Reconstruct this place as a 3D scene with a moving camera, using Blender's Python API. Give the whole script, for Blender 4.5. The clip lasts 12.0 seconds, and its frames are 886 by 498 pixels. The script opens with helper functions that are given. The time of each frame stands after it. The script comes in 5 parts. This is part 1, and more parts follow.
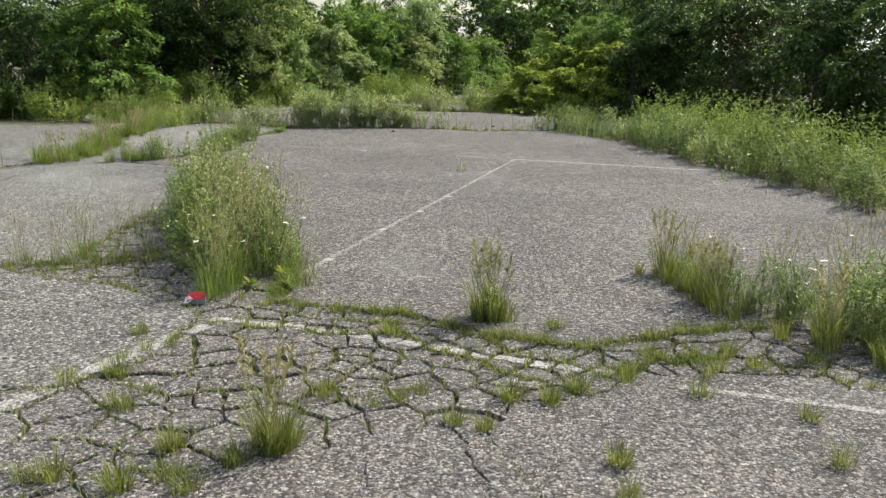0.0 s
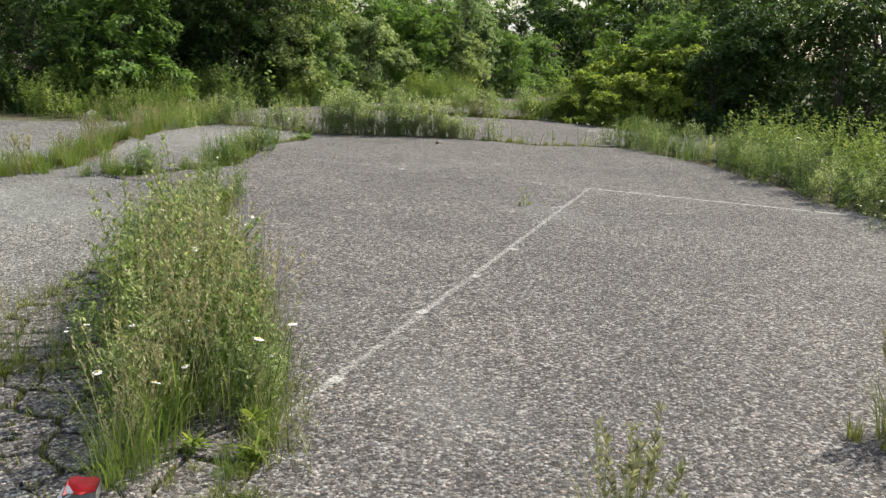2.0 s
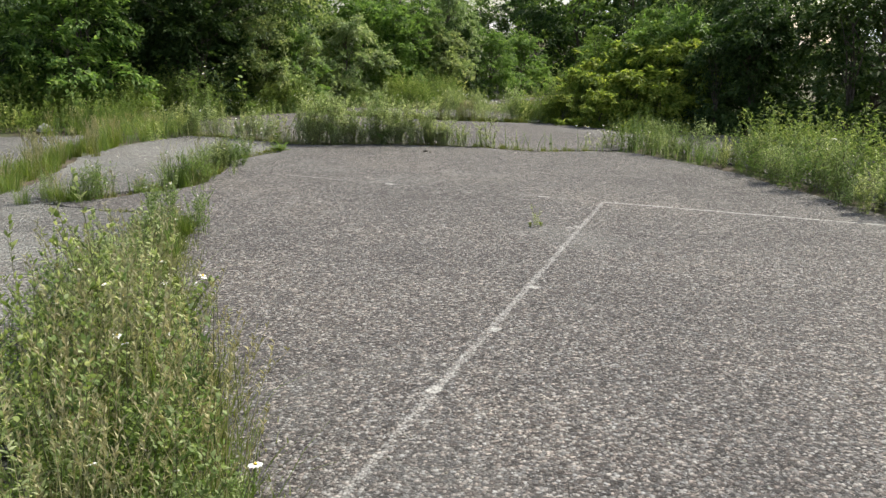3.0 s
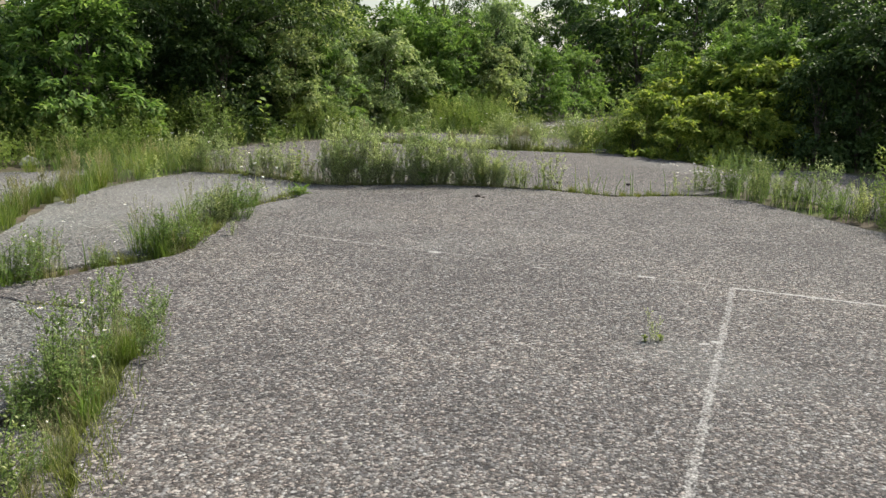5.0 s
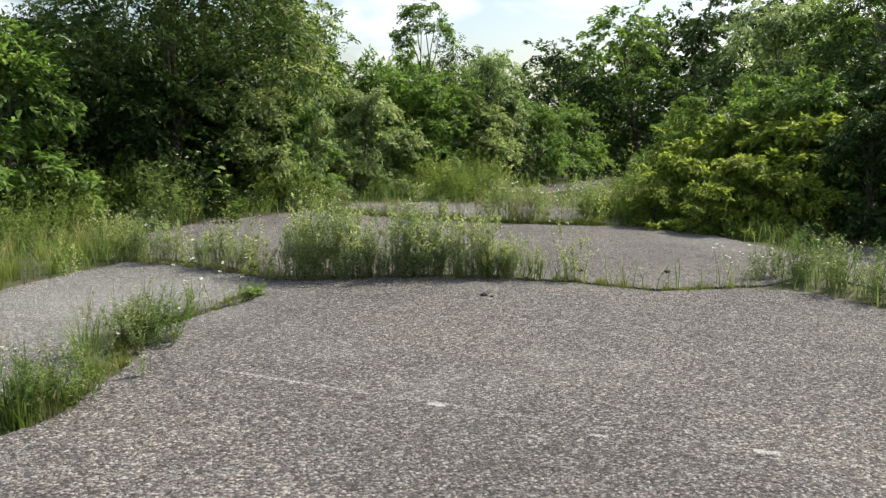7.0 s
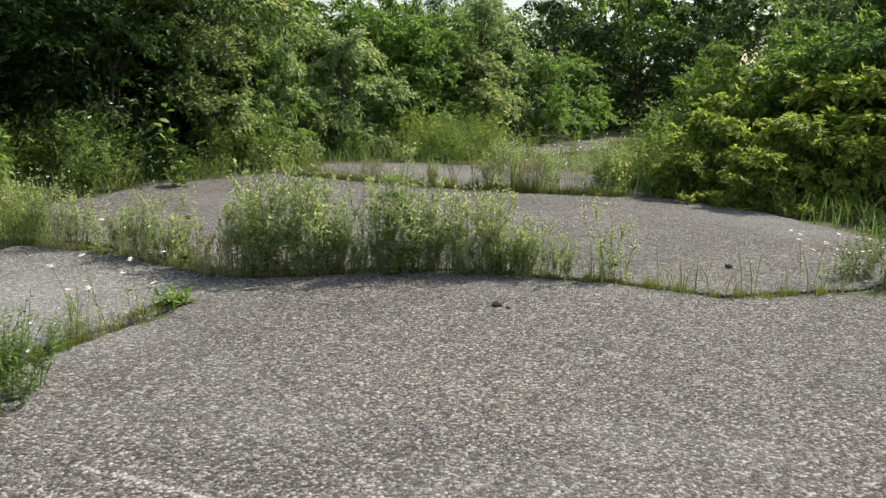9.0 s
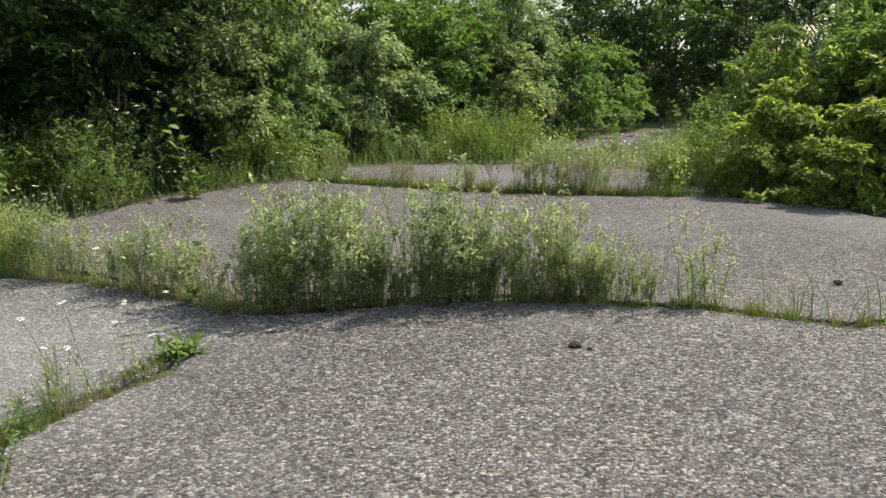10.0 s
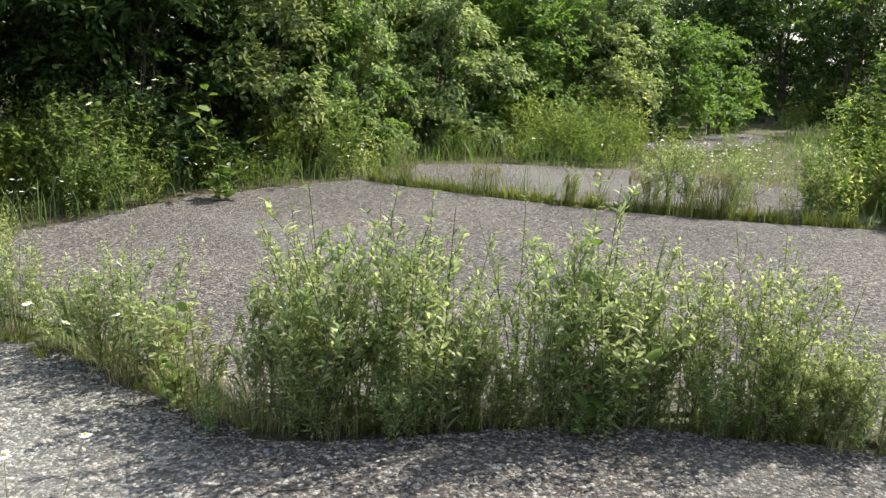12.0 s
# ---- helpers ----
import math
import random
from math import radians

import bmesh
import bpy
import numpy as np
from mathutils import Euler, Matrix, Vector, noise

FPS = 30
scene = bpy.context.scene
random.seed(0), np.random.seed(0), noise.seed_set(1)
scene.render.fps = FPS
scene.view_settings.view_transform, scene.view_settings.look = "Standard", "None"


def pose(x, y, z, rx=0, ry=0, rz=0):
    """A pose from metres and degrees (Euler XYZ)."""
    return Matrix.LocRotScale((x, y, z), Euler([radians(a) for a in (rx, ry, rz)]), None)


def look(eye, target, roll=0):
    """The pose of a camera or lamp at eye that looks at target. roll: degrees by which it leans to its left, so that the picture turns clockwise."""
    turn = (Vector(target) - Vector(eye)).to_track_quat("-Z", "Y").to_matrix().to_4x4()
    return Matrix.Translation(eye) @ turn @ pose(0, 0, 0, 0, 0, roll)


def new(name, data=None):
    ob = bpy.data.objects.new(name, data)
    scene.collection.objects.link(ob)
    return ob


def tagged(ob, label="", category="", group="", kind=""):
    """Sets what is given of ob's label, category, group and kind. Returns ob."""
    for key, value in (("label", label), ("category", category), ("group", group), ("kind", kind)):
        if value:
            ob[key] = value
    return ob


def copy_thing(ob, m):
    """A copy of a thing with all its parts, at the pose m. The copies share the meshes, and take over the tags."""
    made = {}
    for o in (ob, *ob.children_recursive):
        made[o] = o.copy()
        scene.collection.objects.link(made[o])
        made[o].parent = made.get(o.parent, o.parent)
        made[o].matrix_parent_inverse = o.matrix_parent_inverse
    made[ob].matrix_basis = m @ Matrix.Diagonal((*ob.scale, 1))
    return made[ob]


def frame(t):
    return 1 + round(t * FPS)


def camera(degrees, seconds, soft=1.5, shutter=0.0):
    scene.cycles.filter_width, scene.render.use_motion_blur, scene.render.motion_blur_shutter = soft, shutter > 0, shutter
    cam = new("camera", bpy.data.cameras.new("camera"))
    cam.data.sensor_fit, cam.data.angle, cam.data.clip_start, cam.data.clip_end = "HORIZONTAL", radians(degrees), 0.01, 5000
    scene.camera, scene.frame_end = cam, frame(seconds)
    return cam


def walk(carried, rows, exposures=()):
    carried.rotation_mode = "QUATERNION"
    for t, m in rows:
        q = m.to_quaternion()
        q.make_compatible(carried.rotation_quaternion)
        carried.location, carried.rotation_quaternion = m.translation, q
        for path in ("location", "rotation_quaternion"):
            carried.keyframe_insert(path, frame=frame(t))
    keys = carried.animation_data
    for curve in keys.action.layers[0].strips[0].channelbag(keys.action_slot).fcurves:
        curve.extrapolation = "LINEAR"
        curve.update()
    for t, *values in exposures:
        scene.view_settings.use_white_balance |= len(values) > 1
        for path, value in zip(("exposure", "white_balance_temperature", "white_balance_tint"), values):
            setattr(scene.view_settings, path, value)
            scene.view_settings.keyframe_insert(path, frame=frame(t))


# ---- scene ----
from mathutils.geometry import tessellate_polygon

cam = camera(57.1, 12.0, soft=1.4)
PATH = [
    (0, (1.11, -1.13, 1.489), (0.988, 0.808, 1.01), 0.9),
    (0.5, (1.071, -0.523, 1.496), (0.873, 1.413, 1.033), 1.2),
    (1, (0.921, 0.018, 1.475), (0.776, 1.96, 1.019), 1.7),
    (1.5, (0.792, 0.545, 1.481), (0.687, 2.485, 1.004), 0.4),
    (2, (0.75, 1.144, 1.48), (0.543, 3.073, 0.993), 2.6),
    (2.5, (0.556, 1.725, 1.42), (0.37, 3.656, 0.932), 1.3),
    (3, (0.474, 2.255, 1.444), (0.313, 4.189, 0.961), 1.4),
    (3.5, (0.426, 2.798, 1.469), (0.151, 4.73, 1.033), 3.6),
    (3.7, (0.335, 3.017, 1.44), (0.049, 4.948, 1.004), 3.2),
    (5.3, (0.019, 4.762, 1.541), (-0.214, 6.692, 1.072), 0.3),
    (5.5, (-0.034, 4.928, 1.554), (-0.256, 6.857, 1.076), -0.4),
    (6, (-0.089, 5.5, 1.542), (-0.31, 7.43, 1.066), 0.5),
    (6.5, (-0.154, 6.009, 1.543), (-0.405, 7.957, 1.161), 2.6),
    (6.7, (-0.228, 6.235, 1.541), (-0.475, 8.194, 1.223), 1.6),
    (8.3, (-0.592, 7.903, 1.496), (-0.744, 9.864, 1.135), 0.9),
    (8.5, (-0.626, 8.046, 1.485), (-0.751, 10.003, 1.095), 1.4),
    (9, (-0.673, 8.581, 1.457), (-0.842, 10.528, 1.03), 1.8),
    (9.5, (-0.822, 9.073, 1.43), (-1.033, 11.011, 0.979), 2.0),
    (10, (-0.982, 9.543, 1.422), (-1.202, 11.482, 0.983), -0.0),
    (10.5, (-1.088, 10.094, 1.4), (-1.346, 12.026, 0.953), 0.8),
    (11, (-1.279, 10.573, 1.353), (-1.561, 12.502, 0.905), 0.3),
    (11.5, (-1.424, 11.017, 1.347), (-1.665, 12.951, 0.898), -0.2),
    (12, (-1.532, 11.508, 1.338), (-1.888, 13.418, 0.863), 2.1),
]
walk(cam, [(t, look(eye, target, roll)) for t, eye, target, roll in PATH], exposures=[(0.0, 1.0), (2.0, 0.96), (3.0, 0.89), (6.5, 0.90), (8.5, 0.90), (11.5, 1.11), (12.0, 1.19)])

# ---- sky, sun ----
SUN_TO = Vector((0.80, 0.78, 1.18)).normalized()
world = bpy.data.worlds.new("world")
scene.world = world
world.use_nodes = True
wn, wl = world.node_tree.nodes, world.node_tree.links
sky = wn.new("ShaderNodeTexSky")
sky.sky_type, sky.sun_disc = "NISHITA", False
sky.sun_elevation = math.asin(SUN_TO.z)
sky.sun_rotation = math.atan2(SUN_TO.x, SUN_TO.y)
sky.dust_density = 2.0
wtc = wn.new("ShaderNodeTexCoord")
wmap = wn.new("ShaderNodeMapping")
wmap.inputs["Scale"].default_value = (2.2, 2.2, 6.0)
cloud = wn.new("ShaderNodeTexNoise")
cloud.inputs["Scale"].default_value = 2.4
cloud.inputs["Detail"].default_value = 8
cramp = wn.new("ShaderNodeValToRGB")
cramp.color_ramp.elements[0].position, cramp.color_ramp.elements[1].position = 0.46, 0.62
cmix = wn.new("ShaderNodeMix")
cmix.data_type = "RGBA"
cmix.inputs["B"].default_value = (7.5, 7.7, 8.0, 1)
wl.new(wtc.outputs["Generated"], wmap.inputs["Vector"])
wl.new(wmap.outputs["Vector"], cloud.inputs["Vector"])
wl.new(cloud.outputs["Fac"], cramp.inputs["Fac"])
wl.new(cramp.outputs["Color"], cmix.inputs["Factor"])
wl.new(sky.outputs["Color"], cmix.inputs["A"])
wl.new(cmix.outputs["Result"], wn["Background"].inputs["Color"])
wn["Background"].inputs["Strength"].default_value = 0.09

sun = new("sun", bpy.data.lights.new("sun", "SUN"))
sun.data.energy, sun.data.angle, sun.data.color = 4.0, radians(0.55), (1.0, 0.935, 0.80)
sun.matrix_world = look((0, 0, 40), Vector((0, 0, 40)) - SUN_TO)


# ---- materials ----
def material(name):
    m = bpy.data.materials.new(name)
    m.use_nodes = True
    return m, m.node_tree, m.node_tree.nodes["Principled BSDF"]


def noise_tex(nt, vec, scale, detail=4, rough=0.55):
    n = nt.nodes.new("ShaderNodeTexNoise")
    n.inputs["Scale"].default_value, n.inputs["Detail"].default_value, n.inputs["Roughness"].default_value = scale, detail, rough
    nt.links.new(vec, n.inputs["Vector"])
    return n.outputs["Fac"]


def calc(nt, op, a, b=0.5, clamp=False):
    n = nt.nodes.new("ShaderNodeMath")
    n.operation, n.use_clamp = op, clamp
    for k, v in enumerate((a, b)):
        if isinstance(v, (int, float)):
            n.inputs[k].default_value = v
        else:
            nt.links.new(v, n.inputs[k])
    return n.outputs[0]


def ramp(nt, fac, stops):
    n = nt.nodes.new("ShaderNodeValToRGB")
    el = n.color_ramp.elements
    while len(el) < len(stops):
        el.new(0.5)
    for e, (p, c) in zip(el, stops):
        e.position, e.color = p, (*c, 1)
    nt.links.new(fac, n.inputs["Fac"])
    return n.outputs["Color"]


def blend(nt, kind, fac, a, b):
    n = nt.nodes.new("ShaderNodeMix")
    n.data_type, n.blend_type = "RGBA", kind
    for key, v in (("Factor", fac), ("A", a), ("B", b)):
        sock = n.inputs[key]
        if isinstance(v, (int, float)):
            sock.default_value = v
        elif isinstance(v, tuple):
            sock.default_value = (*v, 1)
        else:
            nt.links.new(v, sock)
    return n.outputs["Result"]


def place(nt):
    return nt.nodes.new("ShaderNodeTexCoord").outputs["Object"]


def segment(nt, pos, a, b, width):
    """1 on a painted stripe from a to b, 0 off it, with ragged edges."""
    a, b = Vector((*a, 0)), Vector((*b, 0))
    d = (b - a).normalized()
    sub = nt.nodes.new("ShaderNodeVectorMath")
    sub.operation = "SUBTRACT"
    nt.links.new(pos, sub.inputs[0])
    sub.inputs[1].default_value = a
    out = []
    for v in (d, Vector((-d.y, d.x, 0))):
        dot = nt.nodes.new("ShaderNodeVectorMath")
        dot.operation = "DOT_PRODUCT"
        nt.links.new(sub.outputs[0], dot.inputs[0])
        dot.inputs[1].default_value = v
        out.append(dot.outputs["Value"])
    half = (b - a).length / 2
    along = calc(nt, "SUBTRACT", half, calc(nt, "ABSOLUTE", calc(nt, "SUBTRACT", out[0], half)))
    across = calc(nt, "SUBTRACT", width / 2, calc(nt, "ABSOLUTE", out[1]))
    near = calc(nt, "MINIMUM", along, across)
    return calc(nt, "ADD", calc(nt, "MULTIPLY", near, 45), 0.4, clamp=True)


# painted court lines: from, to, width, how much paint is left
LINES = [
    ((-0.22, 3.90), (1.38, 10.24), 0.06, 0.66), ((1.36, 10.23), (4.2, 9.52), 0.05, 0.86),
    ((0.70, 10.40), (1.40, 10.24), 0.045, 0.62), ((-2.25, 11.20), (0.70, 10.42), 0.05, 0.59),
    ((-1.35, 0.95), (-0.44, 3.02), 0.12, 0.72), ((-0.47, 3.13), (0.16, 3.02), 0.09, 0.86),
    ((0.16, 3.02), (1.70, 2.54), 0.085, 0.80), ((1.98, 2.42), (3.6, 2.05), 0.065, 0.70),
]
# blobs of thicker paint along the lines
MARKS = [
    ((1.00, 9.02), (1.09, 9.00), 0.06, 0.9), ((0.62, 7.13), (0.665, 7.20), 0.075, 0.86),
    ((0.40, 6.30), (0.44, 6.38), 0.07, 0.86), ((0.16, 5.48), (0.20, 5.57), 0.075, 0.9),
    ((-0.08, 4.43), (-0.045, 4.52), 0.08, 0.9), ((0.73, 10.41), (0.87, 10.38), 0.07, 0.82),
    ((-0.03, 10.50), (0.07, 10.48), 0.055, 0.72), ((-0.88, 10.82), (-0.76, 10.79), 0.065, 0.8),
    ((-2.08, 11.17), (-1.36, 10.95), 0.042, 0.68), ((0.93, 8.96), (1.02, 8.97), 0.05, 0.8),
    ((-0.16, 12.83), (-0.03, 12.80), 0.10, 0.62), ((-0.18, 13.80), (-0.08, 13.78), 0.05, 0.7),
]


def asphalt_material(name, gain):
    m, nt, bsdf = material(name)
    pos = place(nt)
    jitter = nt.nodes.new("ShaderNodeTexNoise")
    jitter.inputs["Scale"].default_value, jitter.inputs["Detail"].default_value = 120, 2
    nt.links.new(pos, jitter.inputs["Vector"])
    bent = nt.nodes.new("ShaderNodeVectorMath")
    bent.operation = "MULTIPLY_ADD"
    nt.links.new(jitter.outputs["Color"], bent.inputs[0])
    bent.inputs[1].default_value = (0.016, 0.016, 0.016)
    nt.links.new(pos, bent.inputs[2])
    layers = []
    for scale in (68, 128):
        vor = nt.nodes.new("ShaderNodeTexVoronoi")
        vor.inputs["Scale"].default_value, vor.inputs["Randomness"].default_value = scale, 1.0
        nt.links.new(bent.outputs[0], vor.inputs["Vector"])
        tone = nt.nodes.new("ShaderNodeSeparateColor")
        nt.links.new(vor.outputs["Color"], tone.inputs["Color"])
        layers.append((vor, tone))
    (vor, tone), (fine_vor, fine_tone) = layers
    # large chips where the coarse layer keeps them, fine chips between
    chosen = calc(nt, "GREATER_THAN", tone.outputs["Blue"], 0.45)
    mixed = nt.nodes.new("ShaderNodeMix")
    nt.links.new(chosen, mixed.inputs[0])
    nt.links.new(fine_tone.outputs["Red"], mixed.inputs[2])
    nt.links.new(tone.outputs["Red"], mixed.inputs[3])
    stone = ramp(nt, mixed.outputs[0], [(0.0, (0.040, 0.037, 0.037)), (0.34, (0.088, 0.083, 0.081)),
                                        (0.6, (0.155, 0.148, 0.143)), (0.82, (0.275, 0.264, 0.252)), (1.0, (0.44, 0.425, 0.40))])
    tint = ramp(nt, tone.outputs["Green"], [(0.0, (0.92, 0.98, 1.06)), (0.5, (1.0, 1.0, 1.0)), (1.0, (1.1, 0.98, 0.93))])
    col = blend(nt, "MULTIPLY", 0.8, stone, tint)
    pit = calc(nt, "MULTIPLY", vor.outputs["Distance"], 1.1, clamp=True)
    col = blend(nt, "MULTIPLY", pit, col, (0.42, 0.40, 0.39))
    broad = ramp(nt, noise_tex(nt, pos, 0.55, 5), [(0.3, (0.80, 0.80, 0.81)), (0.5, (1.0, 1.0, 1.0)), (0.72, (1.22, 1.2, 1.16))])
    col = blend(nt, "MULTIPLY", 1.0, col, broad)
    mid = ramp(nt, noise_tex(nt, pos, 5, 5, 0.65), [(0.3, (0.80, 0.79, 0.79)), (0.55, (1.0, 1.0, 1.0)), (0.75, (1.14, 1.13, 1.1))])
    col = blend(nt, "MULTIPLY", 0.85, col, mid)
    # silty, paler film on parts of the slabs
    film = ramp(nt, noise_tex(nt, pos, 0.33, 3), [(0.55, (0, 0, 0)), (0.75, (1, 1, 1))])
    col = blend(nt, "MIX", calc(nt, "MULTIPLY", film, 0.35), col, (0.27, 0.275, 0.265))
    col = blend(nt, "MULTIPLY", 1.0, col, gain)
    # one broad paler patch with an uneven edge
    reach = nt.nodes.new("ShaderNodeVectorMath")
    reach.operation = "DISTANCE"
    nt.links.new(pos, reach.inputs[0])
    reach.inputs[1].default_value = (-3.7, 12.9, 0)
    edge = calc(nt, "ADD", reach.outputs["Value"], calc(nt, "MULTIPLY", noise_tex(nt, pos, 1.6, 4), 1.4))
    pale_patch = calc(nt, "MULTIPLY", calc(nt, "SUBTRACT", 2.3, edge), 0.8, clamp=True)
    col = blend(nt, "MIX", calc(nt, "MULTIPLY", pale_patch, 0.25), col, (0.42, 0.42, 0.40))
    wear = noise_tex(nt, pos, 26, 5, 0.7)
    warp = nt.nodes.new("ShaderNodeTexNoise")
    warp.inputs["Scale"].default_value, warp.inputs["Detail"].default_value = 16, 3
    nt.links.new(pos, warp.inputs["Vector"])
    shifted = nt.nodes.new("ShaderNodeVectorMath")
    shifted.operation = "MULTIPLY_ADD"
    nt.links.new(warp.outputs["Color"], shifted.inputs[0])
    shifted.inputs[1].default_value, shifted.inputs[2].default_value = (0.05, 0.05, 0), (-0.025, -0.025, 0)
    moved = nt.nodes.new("ShaderNodeVectorMath")
    nt.links.new(pos, moved.inputs[0])
    nt.links.new(shifted.outputs[0], moved.inputs[1])
    lines_at = moved.outputs[0]
    patch = noise_tex(nt, pos, 3.1, 2)
    paint = 0.0
    for a, b, width, left in LINES + MARKS:
        paint = calc(nt, "MAXIMUM", calc(nt, "MULTIPLY", segment(nt, lines_at, a, b, width), left), paint)
    grain = calc(nt, "ADD", calc(nt, "MULTIPLY", wear, 0.7), calc(nt, "MULTIPLY", patch, 0.3))
    grain = calc(nt, "ADD", calc(nt, "MULTIPLY", pit, 0.35), grain)
    cover = calc(nt, "MULTIPLY", calc(nt, "SUBTRACT", calc(nt, "ADD", paint, 0.16), grain), 2.4, clamp=True)
    cover = calc(nt, "MULTIPLY", cover, calc(nt, "MULTIPLY", calc(nt, "GREATER_THAN", paint, 0.02), 0.74))
    col = blend(nt, "MIX", cover, col, (0.60, 0.59, 0.56))
    nt.links.new(col, bsdf.inputs["Base Color"])
    bsdf.inputs["Roughness"].default_value = 0.88
    bsdf.inputs["Diffuse Roughness"].default_value = 0.35
    bsdf.inputs["Specular IOR Level"].default_value = 0.3
    bump = nt.nodes.new("ShaderNodeBump")
    bump.inputs["Strength"].default_value, bump.inputs["Distance"].default_value = 1.0, 0.006
    rise = calc(nt, "ADD", calc(nt, "MULTIPLY", tone.outputs["Blue"], 0.7), calc(nt, "SUBTRACT", 1.0, pit))
    nt.links.new(rise, bump.inputs["Height"])
    nt.links.new(bump.outputs["Normal"], bsdf.inputs["Normal"])
    return m


def soil_material():
    m, nt, bsdf = material("soil")
    pos = place(nt)
    col = ramp(nt, noise_tex(nt, pos, 9, 8, 0.7), [(0.3, (0.035, 0.026, 0.017)), (0.55, (0.085, 0.064, 0.042)), (0.75, (0.16, 0.13, 0.09))])
    moss = ramp(nt, noise_tex(nt, pos, 1.7, 5), [(0.40, (0, 0, 0)), (0.64, (1, 1, 1))])
    green = ramp(nt, noise_tex(nt, pos, 40, 3), [(0.3, (0.03, 0.055, 0.012)), (0.7, (0.10, 0.13, 0.035))])
    col = blend(nt, "MIX", calc(nt, "MULTIPLY", moss, 0.75), col, green)
    nt.links.new(col, bsdf.inputs["Base Color"])
    bsdf.inputs["Roughness"].default_value = 0.95
    bump = nt.nodes.new("ShaderNodeBump")
    bump.inputs["Strength"].default_value, bump.inputs["Distance"].default_value = 0.8, 0.02
    nt.links.new(noise_tex(nt, pos, 30, 6), bump.inputs["Height"])
    nt.links.new(bump.outputs["Normal"], bsdf.inputs["Normal"])
    return m


def leaf_material(name, dark, lit, pale, glow=0.34, gloss=0.5, soft_scale=1.2):
    """Foliage: hue varies leaf by leaf and plant by plant; light shines through."""
    m, nt, bsdf = material(name)
    geo = nt.nodes.new("ShaderNodeNewGeometry")
    info = nt.nodes.new("ShaderNodeObjectInfo")
    base = ramp(nt, geo.outputs["Random Per Island"], [(0.0, dark), (0.6, lit), (1.0, pale)])
    shift = ramp(nt, info.outputs["Random"], [(0.0, (0.84, 0.90, 0.82)), (0.5, (1, 1, 1)), (1.0, (1.12, 1.06, 0.9))])
    col = blend(nt, "MULTIPLY", 1.0, base, shift)
    zone = ramp(nt, noise_tex(nt, place(nt), soft_scale, 3), [(0.35, (0.80, 0.86, 0.80)), (0.65, (1.14, 1.1, 1.0))])
    col = blend(nt, "MULTIPLY", 1.0, col, zone)
    nt.links.new(col, bsdf.inputs["Base Color"])
    bsdf.inputs["Roughness"].default_value = gloss
    bsdf.inputs["Specular IOR Level"].default_value = 0.25
    trans = nt.nodes.new("ShaderNodeBsdfTranslucent")
    nt.links.new(blend(nt, "MULTIPLY", 1.0, col, (1.12, 1.15, 0.78)), trans.inputs["Color"])
    mix = nt.nodes.new("ShaderNodeMixShader")
    mix.inputs[0].default_value = glow
    nt.links.new(bsdf.outputs[0], mix.inputs[1])
    nt.links.new(trans.outputs[0], mix.inputs[2])
    nt.links.new(mix.outputs[0], nt.nodes["Material Output"].inputs["Surface"])
    return m


def plain_material(name, low, high, scale, rough=0.8, bump_depth=0.004):
    m, nt, bsdf = material(name)
    pos = place(nt)
    fac = noise_tex(nt, pos, scale, 6, 0.65)
    nt.links.new(ramp(nt, fac, [(0.3, low), (0.7, high)]), bsdf.inputs["Base Color"])
    bsdf.inputs["Roughness"].default_value = rough
    bump = nt.nodes.new("ShaderNodeBump")
    bump.inputs["Strength"].default_value, bump.inputs["Distance"].default_value = 0.7, bump_depth
    nt.links.new(fac, bump.inputs["Height"])
    nt.links.new(bump.outputs["Normal"], bsdf.inputs["Normal"])
    return m


ASPHALT = asphalt_material("asphalt", (1.25, 1.25, 1.23))
PALE_ASPHALT = asphalt_material("pale_asphalt", (1.38, 1.45, 1.41))
SOIL = soil_material()
BARK = plain_material("bark", (0.045, 0.036, 0.028), (0.15, 0.125, 0.10), 14, 0.9, 0.02)
STALK = plain_material("stalk", (0.06, 0.07, 0.028), (0.14, 0.14, 0.06), 20, 0.7)
DRY = leaf_material("dry_straw", (0.24, 0.22, 0.13), (0.38, 0.355, 0.22), (0.54, 0.51, 0.36), 0.3)
OLIVE = leaf_material("olive_grass", (0.10, 0.125, 0.030), (0.19, 0.212, 0.060), (0.34, 0.35, 0.145), 0.42, 0.6)
WEED = leaf_material("weed_leaf", (0.215, 0.28, 0.125), (0.39, 0.455, 0.245), (0.66, 0.695, 0.47), 0.6, 0.55)
SEED_GREEN = leaf_material("seed_green_leaf", (0.115, 0.175, 0.055), (0.23, 0.305, 0.12), (0.48, 0.53, 0.32), 0.5, 0.6)
GRASS = leaf_material("grass_blade", (0.10, 0.155, 0.032), (0.18, 0.255, 0.06), (0.32, 0.36, 0.15), 0.46, 0.6)
LUSH = leaf_material("lush_leaf", (0.10, 0.165, 0.04), (0.165, 0.255, 0.07), (0.29, 0.37, 0.14), 0.46, 0.6)
MEADOW = leaf_material("meadow_leaf", (0.095, 0.15, 0.048), (0.155, 0.23, 0.075), (0.27, 0.325, 0.155), 0.45, 0.6)
PETAL = plain_material("petal", (0.74, 0.74, 0.70), (0.84, 0.84, 0.80), 60, 0.6, 0.001)
HEART = plain_material("flower_heart", (0.45, 0.33, 0.03), (0.62, 0.48, 0.06), 90, 0.8, 0.001)
